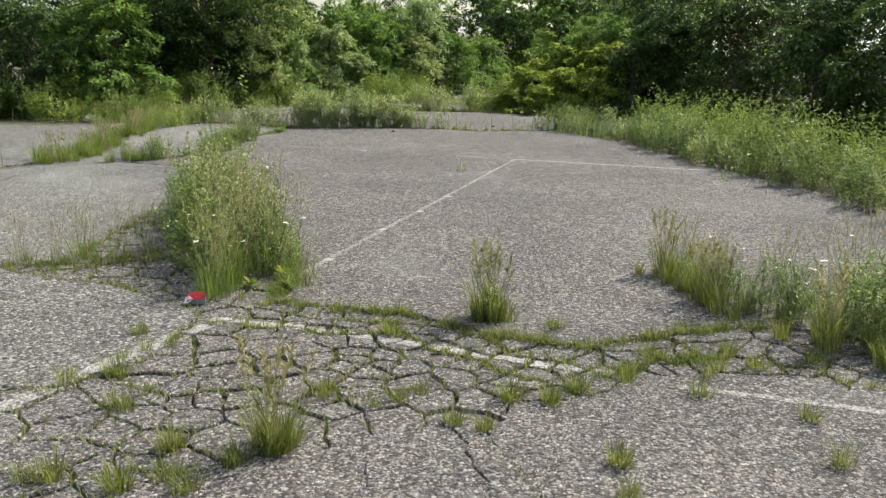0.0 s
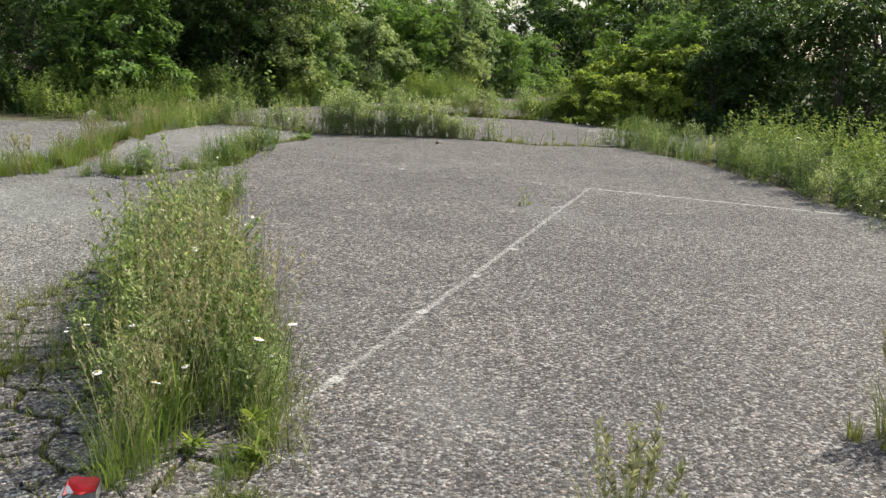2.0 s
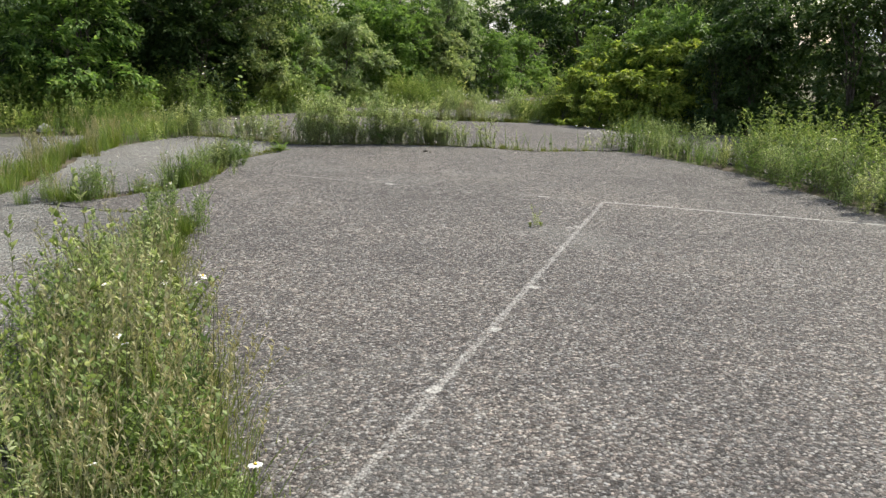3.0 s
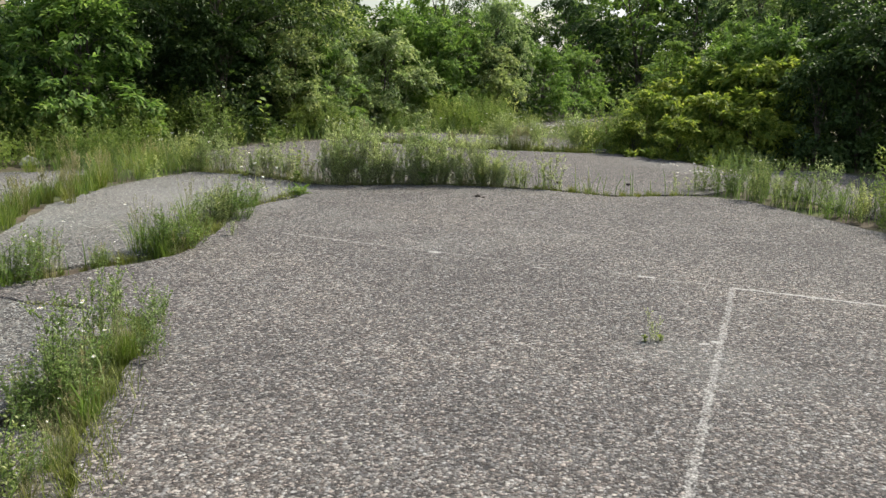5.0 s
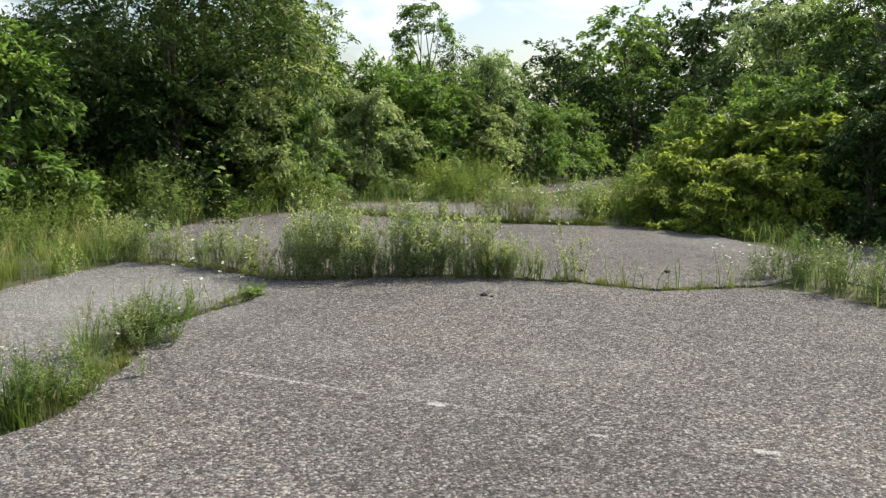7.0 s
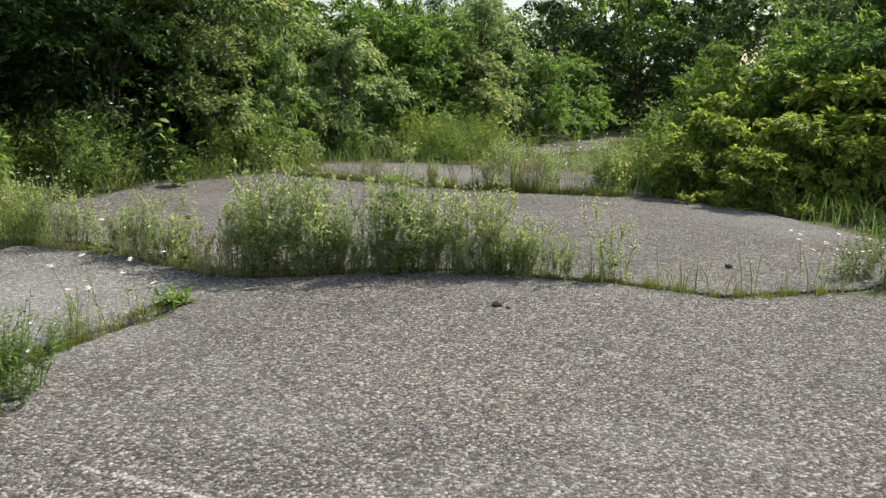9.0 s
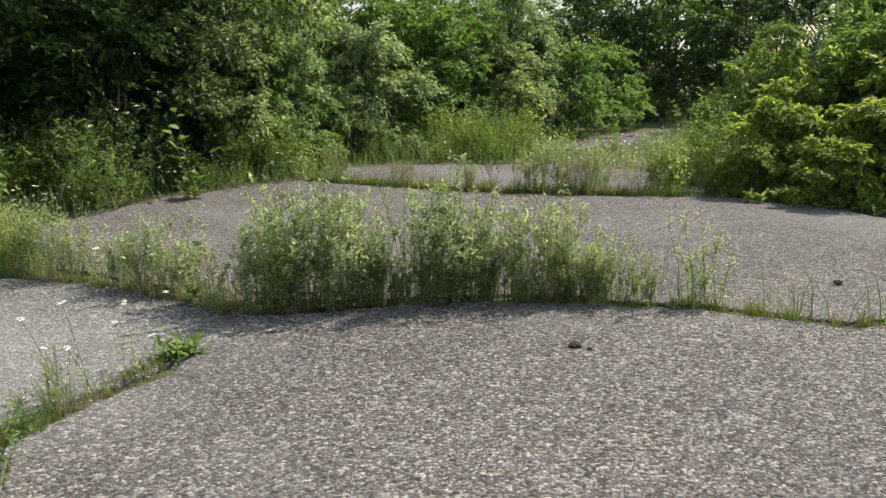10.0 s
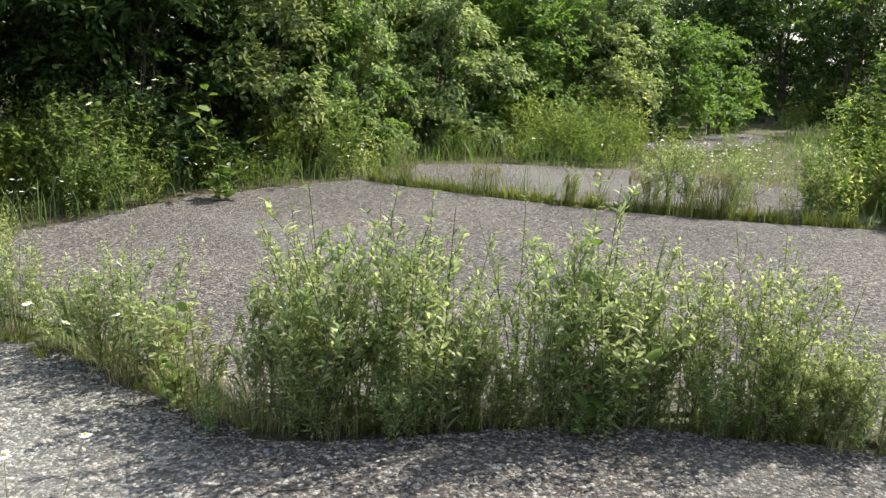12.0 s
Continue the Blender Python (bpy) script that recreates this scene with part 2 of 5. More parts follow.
# dark leaf tone that also carries the woods' deep shade in its colour
TREE_DARK = leaf_material("shade_dark_tree_leaf", (0.031, 0.060, 0.020), (0.058, 0.105, 0.033), (0.110, 0.163, 0.058), 0.40, 0.55)
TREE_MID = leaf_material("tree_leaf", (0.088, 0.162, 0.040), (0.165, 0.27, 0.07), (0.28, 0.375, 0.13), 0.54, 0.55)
TREE_GREY = leaf_material("grey_tree_leaf", (0.145, 0.21, 0.105), (0.26, 0.34, 0.18), (0.44, 0.49, 0.31), 0.52, 0.38)
VINE = leaf_material("vine_leaf", (0.10, 0.16, 0.030), (0.235, 0.31, 0.060), (0.44, 0.48, 0.12), 0.5, 0.6)
RED = plain_material("red_card", (0.50, 0.035, 0.04), (0.68, 0.08, 0.08), 30, 0.5, 0.002)
CARD = plain_material("grey_card", (0.10, 0.10, 0.10), (0.22, 0.22, 0.215), 24, 0.6, 0.003)
WHITE = plain_material("white_card", (0.55, 0.53, 0.5), (0.72, 0.71, 0.68), 24, 0.6, 0.002)
STONE = plain_material("pale_stone", (0.20, 0.195, 0.18), (0.36, 0.35, 0.33), 9, 0.85, 0.01)
CLOD = plain_material("dark_clod", (0.018, 0.015, 0.013), (0.06, 0.052, 0.045), 40, 0.95, 0.006)
HILL = plain_material("hill_scrub", (0.07, 0.075, 0.045), (0.19, 0.16, 0.115), 0.06, 0.95, 0.5)


# ---- mesh helpers ----
rng = np.random.default_rng(7)


class Bag:
    """Gathers triangles for one mesh."""

    def __init__(self):
        self.v, self.f, self.n = [], [], 0

    def add(self, verts, tris):
        self.v.append(np.asarray(verts, float).reshape(-1, 3))
        self.f.append(np.asarray(tris, int).reshape(-1, 3) + self.n)
        self.n += len(self.v[-1])

    def mesh(self, name, mat, smooth=False):
        me = bpy.data.meshes.new(name)
        v, f = np.concatenate(self.v), np.concatenate(self.f)
        me.vertices.add(len(v))
        me.vertices.foreach_set("co", v.ravel())
        me.loops.add(f.size)
        me.polygons.add(len(f))
        me.polygons.foreach_set("loop_start", np.arange(0, f.size, 3))
        me.loops.foreach_set("vertex_index", f.ravel())
        me.update(calc_edges=True)
        if smooth:
            me.polygons.foreach_set("use_smooth", np.ones(len(f), bool))
        me.materials.append(mat)
        return me


def child(name, me, parent, label=""):
    ob = new(name, me)
    ob.parent = parent
    return tagged(ob, label)


def unit(a):
    return a / np.maximum(np.linalg.norm(a, axis=-1, keepdims=True), 1e-9)


def add_leaves(bag, p, d, length, width, droop=0.2, fine=True):
    """Leaves at p along d. fine: six-point blade leaves; else folded diamonds."""
    n = len(p)
    if not n:
        return
    d = unit(d)
    side = unit(np.cross(d, np.array([0, 0, 1.0])) + rng.normal(0, 0.35, (n, 3)))
    side = unit(side - d * np.sum(side * d, 1, keepdims=True))
    up = np.cross(side, d)
    length, width = np.broadcast_to(length, n)[:, None], np.broadcast_to(width, n)[:, None]
    if fine:
        mid, far = p + d * length * 0.35 + up * length * 0.03, p + d * length * 0.72 - up * length * droop * 0.4
        tip = p + d * length - up * length * droop
        v = np.stack([p, mid - side * width / 2, mid + side * width / 2, far - side * width * 0.36, far + side * width * 0.36, tip], 1)
        t = np.array([[0, 2, 1], [1, 2, 4], [1, 4, 3], [3, 4, 5]])
        k = 6
    else:
        mid = p + d * length * 0.45
        v = np.stack([p, mid + side * width / 2 + up * width * 0.16, p + d * length - up * length * droop, mid - side * width / 2 + up * width * 0.16], 1)
        t = np.array([[0, 1, 2], [0, 2, 3]])
        k = 4
    bag.add(v, (t[None] + np.arange(n)[:, None, None] * k))


def add_blades(bag, p, d, height, width, bend):
    """Curved tapering grass blades from p, leaning along the flat direction d."""
    n = len(p)
    d = unit(d)
    side = np.stack([-d[:, 1], d[:, 0], np.zeros(n)], 1)
    height, width, bend = (np.broadcast_to(a, n)[:, None] for a in (height, width, bend))
    rows = []
    for s in (0.0, 0.4, 0.75):
        c = p + np.array([0, 0, 1.0]) * height * (s - 0.25 * bend * s * s) + d * height * bend * s * s
        w = width * (1 - 0.45 * s) / 2
        rows += [c - side * w, c + side * w]
    rows.append(p + np.array([0, 0, 1.0]) * height * (1 - 0.25 * bend) + d * height * bend)
    t = np.array([[0, 1, 3], [0, 3, 2], [2, 3, 5], [2, 5, 4], [4, 5, 6]])
    bag.add(np.stack(rows, 1), t[None] + np.arange(n)[:, None, None] * 7)


def add_tube(bag, pts, radii, sides=5):
    pts, radii = np.asarray(pts, float), np.asarray(radii, float)
    m = len(pts)
    d = unit(np.gradient(pts, axis=0))
    a = unit(np.cross(d, np.array([0.31, 0.87, 0.13])))
    b = np.cross(d, a)
    ang = np.arange(sides) * 2 * np.pi / sides
    ring = pts[:, None] + radii[:, None, None] * (np.cos(ang)[None, :, None] * a[:, None] + np.sin(ang)[None, :, None] * b[:, None])
    tris = []
    for i in range(m - 1):
        for j in range(sides):
            k = (j + 1) % sides
            tris += [[i * sides + j, i * sides + k, (i + 1) * sides + k], [i * sides + j, (i + 1) * sides + k, (i + 1) * sides + j]]
    bag.add(ring, tris)


def disc_dirs(n):
    a = rng.uniform(0, 2 * np.pi, n)
    return np.stack([np.cos(a), np.sin(a), np.zeros(n)], 1)


def flower(parent, c, r):
    """A daisy head: a ring of white petals round a yellow heart."""
    heads, hearts = Bag(), Bag()
    n = 11
    tilt = rng.normal(0, 0.3, 2)
    ang = np.arange(n) * 2 * np.pi / n + rng.uniform(0, 1)
    d = np.stack([np.cos(ang), np.sin(ang), tilt[0] * np.cos(ang) + tilt[1] * np.sin(ang)], 1)
    add_leaves(heads, np.repeat(c[None], n, 0) + d * r * 0.2, d, r * 0.85, r * 0.5, 0.08)
    ring = c + d[::2] * r * 0.3 + np.array([0, 0, 0.003])
    k = len(ring)
    hearts.add(np.vstack([ring, c + np.array([[0, 0, 0.009]])]), [[i, (i + 1) % k, k] for i in range(k)])
    head = child("flower", heads.mesh("flower", PETAL), parent, "white daisy petals")
    child("flower_centre", hearts.mesh("flower_centre", HEART), head, "yellow flower centre")


def stem_line(x, y, h, lean, n=5):
    s = np.linspace(0, 1, n)
    return np.stack([x + lean[0] * s ** 1.6, y + lean[1] * s ** 1.6, h * s], 1)


# ---- plants, each built once ----
def leafy_weed(seed, stems, height, radius, leaf_len, mat, per_stem=50, branchy=0.5, flowers=0, name="weed_clump", fine=True, slim=0.27, rise=(0.1, 1.1), bare=0.03):
    """Upright stems closely set with narrow leaves, branching near the top."""
    global rng
    rng = np.random.default_rng(seed)
    st, lf, root = Bag(), Bag(), new(name)
    for k in range(stems):
        r, a = radius * math.sqrt(rng.uniform(0, 1)), rng.uniform(0, 6.283)
        x, y = r * math.cos(a), r * math.sin(a)
        h = height * rng.uniform(0.5, 1.1)
        lean = np.array([x, y]) * rng.uniform(0.4, 1.7) + rng.normal(0, 0.055, 2)
        line = stem_line(x, y, h, lean)
        add_tube(st, line, np.linspace(0.0032, 0.0012, 5), 3)
        paths = [(line, bare, per_stem)]
        for _ in range(rng.poisson(3 * branchy)):
            s = rng.uniform(0.15, 0.9)
            base = np.array([np.interp(s, np.linspace(0, 1, 5), line[:, i]) for i in range(3)])
            out = disc_dirs(1)[0] * rng.uniform(0.05, 0.13) + np.array([0, 0, rng.uniform(0.08, 0.2)])
            twig = base + np.linspace(0, 1, 3)[:, None] * out
            add_tube(st, twig, [0.0016, 0.0012, 0.0008], 3)
            paths.append((twig, 0.1, per_stem // 3))
        for pts, low, n in paths:
            s = low + (1 - low) * rng.uniform(0, 1, n)
            p = np.stack([np.interp(s, np.linspace(0, 1, len(pts)), pts[:, i]) for i in range(3)], 1)
            d = disc_dirs(n) + np.stack([np.zeros(n), np.zeros(n), rng.uniform(*rise, n)], 1)
            add_leaves(lf, p, d, leaf_len * rng.uniform(0.5, 1.15, n) * (1.1 - 0.45 * s), leaf_len * slim * rng.uniform(0.7, 1.2, n), 0.28, fine)
        if k < flowers:
            flower(root, line[-1] + np.array([0, 0, 0.02]), 0.019)
    child("stalk", st.mesh("stalk", STALK), root)
    child("foliage", lf.mesh("foliage", mat), root)
    return root


def grass_clump(seed, blades, height, radius, width, seeds=8, mat=None, name="grass_clump"):
    """Arching blades with a few pale seed heads above them."""
    global rng
    rng = np.random.default_rng(seed)
    gr, sd = Bag(), Bag()
    a, r = rng.uniform(0, 6.283, blades), radius * np.sqrt(rng.uniform(0, 1, blades))
    p = np.stack([r * np.cos(a), r * np.sin(a), np.zeros(blades)], 1)
    d = unit(p * 2 / max(radius, 0.01) + disc_dirs(blades))
    add_blades(gr, p, d, height * rng.uniform(0.35, 1.05, blades), width * rng.uniform(0.6, 1.3, blades), rng.uniform(0.1, 0.75, blades))
    for _ in range(seeds):
        a, r = rng.uniform(0, 6.283), radius * rng.uniform(0, 0.8)
        h = height * rng.uniform(0.85, 1.3)
        line = stem_line(r * math.cos(a), r * math.sin(a), h, rng.normal(0, 0.16 * height, 2))
        add_tube(sd, line, np.linspace(0.0016, 0.0008, 5), 3)
        n = 17
        s = rng.uniform(0.74, 1.0, n)
        q = np.stack([np.interp(s, np.linspace(0, 1, 5), line[:, i]) for i in range(3)], 1)
        add_leaves(sd, q, disc_dirs(n) * 0.6 + np.array([0, 0, 1.0]), 0.026 * rng.uniform(0.6, 1.2, n), 0.0075, 0.2, False)
    root = new(name)
    child("grass", gr.mesh("grass", mat or GRASS), root)
    if seeds:
        child("seed_head", sd.mesh("seed_head", DRY), root, "pale straw-coloured seed heads")
    return root


def daisy_plant(seed, stems, height):
    global rng
    rng = np.random.default_rng(seed)
    st, lf, root = Bag(), Bag(), new("daisy_plant")
    for _ in range(stems):
        x, y = rng.normal(0, 0.06, 2)
        h = height * rng.uniform(0.6, 1.0)
        line = stem_line(x, y, h, rng.normal(0, 0.09, 2))
        add_tube(st, line, np.linspace(0.0024, 0.0012, 5), 3)
        n = 14
        s = rng.uniform(0.02, 0.75, n) ** 1.4
        p = np.stack([np.interp(s, np.linspace(0, 1, 5), line[:, i]) for i in range(3)], 1)
        add_leaves(lf, p, disc_dirs(n) + np.array([0, 0, 0.7]), 0.05 * rng.uniform(0.5, 1.1, n), 0.01, 0.3)
        flower(root, line[-1], rng.uniform(0.015, 0.022))
    child("stalk", st.mesh("stalk", STALK), root)
    child("foliage", lf.mesh("foliage", WEED), root)
    return root


def rosette(seed, n, length, mat, name):
    """A low broad-leaved weed."""
    global rng
    rng = np.random.default_rng(seed)
    lf = Bag()
    s = rng.uniform(0, 1, n)
    p = disc_dirs(n) * 0.02 + np.stack([np.zeros(n), np.zeros(n), 0.12 * s], 1)
    d = disc_dirs(n) + np.stack([np.zeros(n), np.zeros(n), rng.uniform(0.2, 1.5, n)], 1)
    add_leaves(lf, p, d, length * rng.uniform(0.6, 1.1, n), length * 0.22 * rng.uniform(0.8, 1.2, n), 0.35)
    root = new(name)
    child("foliage", lf.mesh("foliage", mat), root)
    return root


def tree(seed, height, spread, mat, leaf=0.085, lobes=13, sprays=420, per=44, low=0.12, trunk=0.07, name="tree", droop=0.25, reach=0.5):
    """Forked trunk and limbs that end in lobes of foliage; each lobe is set with flat leafy sprays."""
    global rng
    rng = np.random.default_rng(seed)
    wood, lf = Bag(), Bag()
    lobe = []
    stems = 2 if name == "tree" else 5
    for k in range(stems):
        a = rng.uniform(0, 6.283)
        lean = np.array([math.cos(a), math.sin(a)]) * spread * rng.uniform(0.05, 0.3)
        h = height * rng.uniform(0.78, 0.92)
        s = np.linspace(0, 1, 7)
        stem = np.stack([lean[0] * s ** 1.3 + rng.normal(0, 0.05, 7) * s, lean[1] * s ** 1.3 + rng.normal(0, 0.05, 7) * s, h * s], 1)
        add_tube(wood, stem, trunk * (1 - 0.85 * s) * rng.uniform(0.6, 1), 6)
        lobe.append((stem[-1], 0.24 * spread))
        for j in range(lobes // stems):
            u = low + (0.9 - low) * (j + rng.uniform(0, 1)) / (lobes // stems)
            base = np.array([np.interp(max(0.03, u - 0.12), s, stem[:, i]) for i in range(3)])
            girth = max(0.35, math.sin(math.pi * min(1, 0.25 + 0.72 * u)))
            out = disc_dirs(1)[0] * spread * girth * rng.uniform(0.45, 0.8)
            end = np.array([base[0] + out[0], base[1] + out[1], height * u])
            t = np.linspace(0, 1, 5)[:, None]
            limb = base + (end - base) * t + np.array([0, 0, 0.1 * spread]) * t * (1 - t) * 2 + rng.normal(0, 0.03, (5, 3)) * t
            add_tube(wood, limb, trunk * 0.34 * (1 - 0.8 * t[:, 0]), 4)
            lobe.append((end, spread * rng.uniform(0.26, 0.44)))
            for _ in range(2):
                twig = limb[3] + np.linspace(0, 1, 3)[:, None] * rng.normal(0, 0.3, 3) * spread * 0.6
                add_tube(wood, twig, [trunk * 0.1, trunk * 0.06, trunk * 0.02], 3)
    w = np.array([r * r for _, r in lobe])
    pick = rng.choice(len(lobe), sprays, p=w / w.sum())
    c = np.array([q for q, _ in lobe])[pick]
    r = np.array([q for _, q in lobe])[pick][:, None]
    way = unit(rng.normal(0, 1, (sprays, 3)) + np.array([0, 0, 0.25]))
    root_at = c + way * r * rng.uniform(0.35, 1.0, (sprays, 1)) * np.array([1, 1, 0.75])
    d = unit(way * np.array([1, 1, 0.5]) + rng.normal(0, 0.35, (sprays, 3)) + np.array([0, 0, -droop]))
    side = unit(np.cross(d, np.array([0, 0, 1.0])) + rng.normal(0, 0.25, (sprays, 3)))
    size = reach * rng.uniform(0.55, 1.15, (sprays, 1)) * spread * 0.62
    s = rng.uniform(0, 1, (sprays, per, 1))
    sign = np.where(rng.uniform(0, 1, (sprays, per, 1)) < 0.5, -1.0, 1.0)
    wide = side[:, None] * sign * (1 - 0.75 * s) * rng.uniform(0, 1, s.shape) * size[:, None] * 0.42
    p = root_at[:, None] + d[:, None] * s * size[:, None] + wide + rng.normal(0, 0.025, (sprays, per, 3)) - np.array([0, 0, 1.0]) * s * s * size[:, None] * 0.22
    q = d[:, None] * 0.7 + side[:, None] * sign * 0.8 + rng.normal(0, 0.35, (sprays, per, 3)) - np.array([0, 0, 0.2])
    p, q = p.reshape(-1, 3), q.reshape(-1, 3)
    p[:, 2] = np.maximum(p[:, 2], 0.03)
    n = len(p)
    add_leaves(lf, p, q, leaf * rng.uniform(0.55, 1.2, n), leaf * 0.5 * rng.uniform(0.7, 1.2, n), 0.18, fine=False)
    root = new(name)
    child("trunk", wood.mesh("trunk", BARK, True), root)
    child("crown", lf.mesh("crown", mat), root)
    return root


# ---- ground and pavement ----
def inside(poly, x, y):
    hit = False
    for (x0, y0), (x1, y1) in zip(poly, poly[1:] + poly[:1]):
        if (y0 > y) != (y1 > y) and x < (x1 - x0) * (y - y0) / (y1 - y0) + x0:
            hit = not hit
    return hit


def wob(x, y, amp=0.045):
    v = noise.noise_vector(Vector((x * 4.1, y * 4.1, 3.7))) * amp + noise.noise_vector(Vector((x * 15, y * 15, 9.1))) * amp * 0.55
    return x + v.x, y + v.y


def ragged(poly, step=0.07):
    out = []
    for (x0, y0), (x1, y1) in zip(poly, poly[1:] + poly[:1]):
        n = max(1, int(math.hypot(x1 - x0, y1 - y0) / step))
        out += [wob(x0 + (x1 - x0) * k / n, y0 + (y1 - y0) * k / n) for k in range(n)]
    return out


def slab_mesh(name, outline, top=0.0, depth=0.05, tilt=(0, 0), chamfer=0.008, mat=None):
    """A piece of asphalt with broken sides and a worn upper edge."""
    cx, cy = (sum(p[i] for p in outline) / len(outline) for i in (0, 1))
    bm = bmesh.new()
    rings = []
    for inset, z in ((chamfer, top), (0.0, top - chamfer), (-0.004, top - depth)):
        ring = []
        for k, (x, y) in enumerate(outline):
            (ax, ay), (bx, by) = outline[k - 1], outline[(k + 1) % len(outline)]
            nx, ny = -(by - ay), bx - ax
            s = inset / max(math.hypot(nx, ny), 1e-6)
            ring.append(bm.verts.new((x + nx * s, y + ny * s, z + tilt[0] * (x - cx) + tilt[1] * (y - cy))))
        rings.append(ring)
    for tri in tessellate_polygon([[v.co.xy.to_3d() for v in rings[0]]]):
        bm.faces.new([rings[0][k] for k in tri])
    for a, b in zip(rings, rings[1:]):
        for k in range(len(a)):
            j = (k + 1) % len(a)
            bm.faces.new((a[k], b[k], b[j], a[j]))
    bmesh.ops.recalc_face_normals(bm, faces=bm.faces)
    me = bpy.data.meshes.new(name)
    bm.to_mesh(me)
    bm.free()
    me.materials.append(mat or ASPHALT)
    return me


def ccw(poly):
    area = sum(x0 * y1 - x1 * y0 for (x0, y0), (x1, y1) in zip(poly, poly[1:] + poly[:1]))
    return poly if area > 0 else poly[::-1]


COURT = [(-0.18, 3.46), (0.08, 3.43), (0.36, 3.35), (0.62, 3.36), (0.85, 3.23), (1.03, 3.05), (1.33, 2.99), (1.5, 2.92), (1.81, 3.03),
         (2.47, 3.30), (2.62, 3.31), (3.2, 3.2), (4.2, 3.1), (5.6, 3.4), (5.5, 6.0), (4.95, 7.4), (4.1, 9.7), (3.3, 12.5), (2.3, 14.3),
         (1.73, 14.4), (0.79, 14.08), (-0.02, 14.36), (-0.53, 14.41), (-1.1, 14.41), (-1.7, 14.29), (-2.05, 14.13), (-2.5, 13.96), (-2.72, 13.95),
         (-2.66, 13.3), (-2.66, 13.0), (-2.86, 12.64), (-3.0, 12.1), (-2.78, 11.05), (-2.76, 10.5), (-2.76, 10.2), (-3.0, 9.85), (-3.25, 9.45), (-3.6, 9.1), (-3.3, 8.95), (-2.6, 8.85), (-2.2, 8.75), (-2.07, 8.5),
         (-1.9, 7.9), (-1.75, 7.3), (-1.4, 6.6), (-1.0, 5.9), (-0.66, 5.2), (-0.33, 4.4), (-0.13, 3.75)]
LEFT_COURT = [(-1.85, 4.2), (-1.95, 4.85), (-1.97, 5.4), (-2.02, 6.0), (-2.12, 6.7), (-2.22, 7.6), (-2.25, 8.725), (-2.65, 8.848), (-3.3, 8.936), (-3.68, 9.05), (-3.55, 9.45), (-3.2, 9.9), (-2.98, 10.25),
              (-2.97, 10.6), (-3.0, 11.0), (-3.22, 12.0), (-3.07, 12.5), (-2.86, 12.85), (-2.66, 13.32), (-2.66, 14.0), (-3.36, 14.3),
              (-3.94, 14.58), (-4.6, 14.6), (-4.95, 13.3), (-4.9, 11.9), (-4.42, 10.4), (-4.3, 9.4), (-4.6, 8.6), (-5.5, 7.0), (-6.5, 5.0), (-6.5, 4.0),
              (-2.25, 4.08)]
FAR_LEFT = [(-4.75, 8.95), (-5.0, 10.4), (-5.3, 12.0), (-5.5, 13.4), (-5.9, 14.3), (-7.4, 13.5), (-10.5, 13.2), (-11.0, 6.0), (-6.8, 5.2), (-5.7, 7.2)]
NEAR_LEFT = [(-1.03, 2.09), (-0.79, 2.12), (-0.64, 2.30), (-0.58, 2.50), (-0.55, 2.86), (-0.52, 3.10), (-0.62, 3.24), (-0.8, 3.34), (-1.06, 3.54),
             (-1.31, 3.70), (-1.73, 3.73), (-2.25, 4.0), (-6.5, 3.9), (-6.5, 1.2), (-1.9, 1.6)]
BEYOND = [(-2.75, 14.2), (-2.1, 14.36), (-1.1, 14.58), (0.0, 14.5), (0.8, 14.24), (1.9, 14.6), (2.6, 15.4), (2.95, 16.4), (2.6, 17.2), (2.1, 18.2),
          (1.4, 18.8), (0.8, 18.78), (-0.17, 18.74), (-0.94, 18.78), (-1.55, 18.84), (-2.74, 19.15), (-3.95, 19.6), (-4.6, 18.8), (-5.1, 18.0),
          (-5.45, 16.4), (-5.0, 15.5), (-4.6, 14.95), (-3.94, 14.78), (-3.36, 14.48)]
THIRD = [(-3.7, 19.82), (-2.7, 19.45), (-1.55, 19.12), (-0.9, 19.08), (0.2, 19.08), (1.0, 19.2), (1.1, 20.3), (0.2, 21.2), (-0.6, 21.7), (-1.6, 21.6), (-2.7, 21.5), (-3.6, 21.0)]
FOURTH = [(-1.5, 24.3), (-0.3, 24.0), (0.5, 24.8), (1.3, 26.4), (1.5, 28.0), (0.8, 27.8), (0.0, 26.2), (-1.0, 25.3)]
RIGHT_COURT = [(2.75, 15.1), (3.5, 13.4), (4.4, 10.4), (5.6, 10.2), (6.2, 12.5), (5.2, 15.8), (4.3, 17.6), (3.3, 17.3), (3.1, 16.2)]
BEHIND = [(-6.5, 1.15), (-2.6, 1.3), (-2.5, -0.6), (4.6, -0.7), (5.6, 3.2), (9.0, 3.0), (9.0, -8.0), (-6.5, -8.0)]
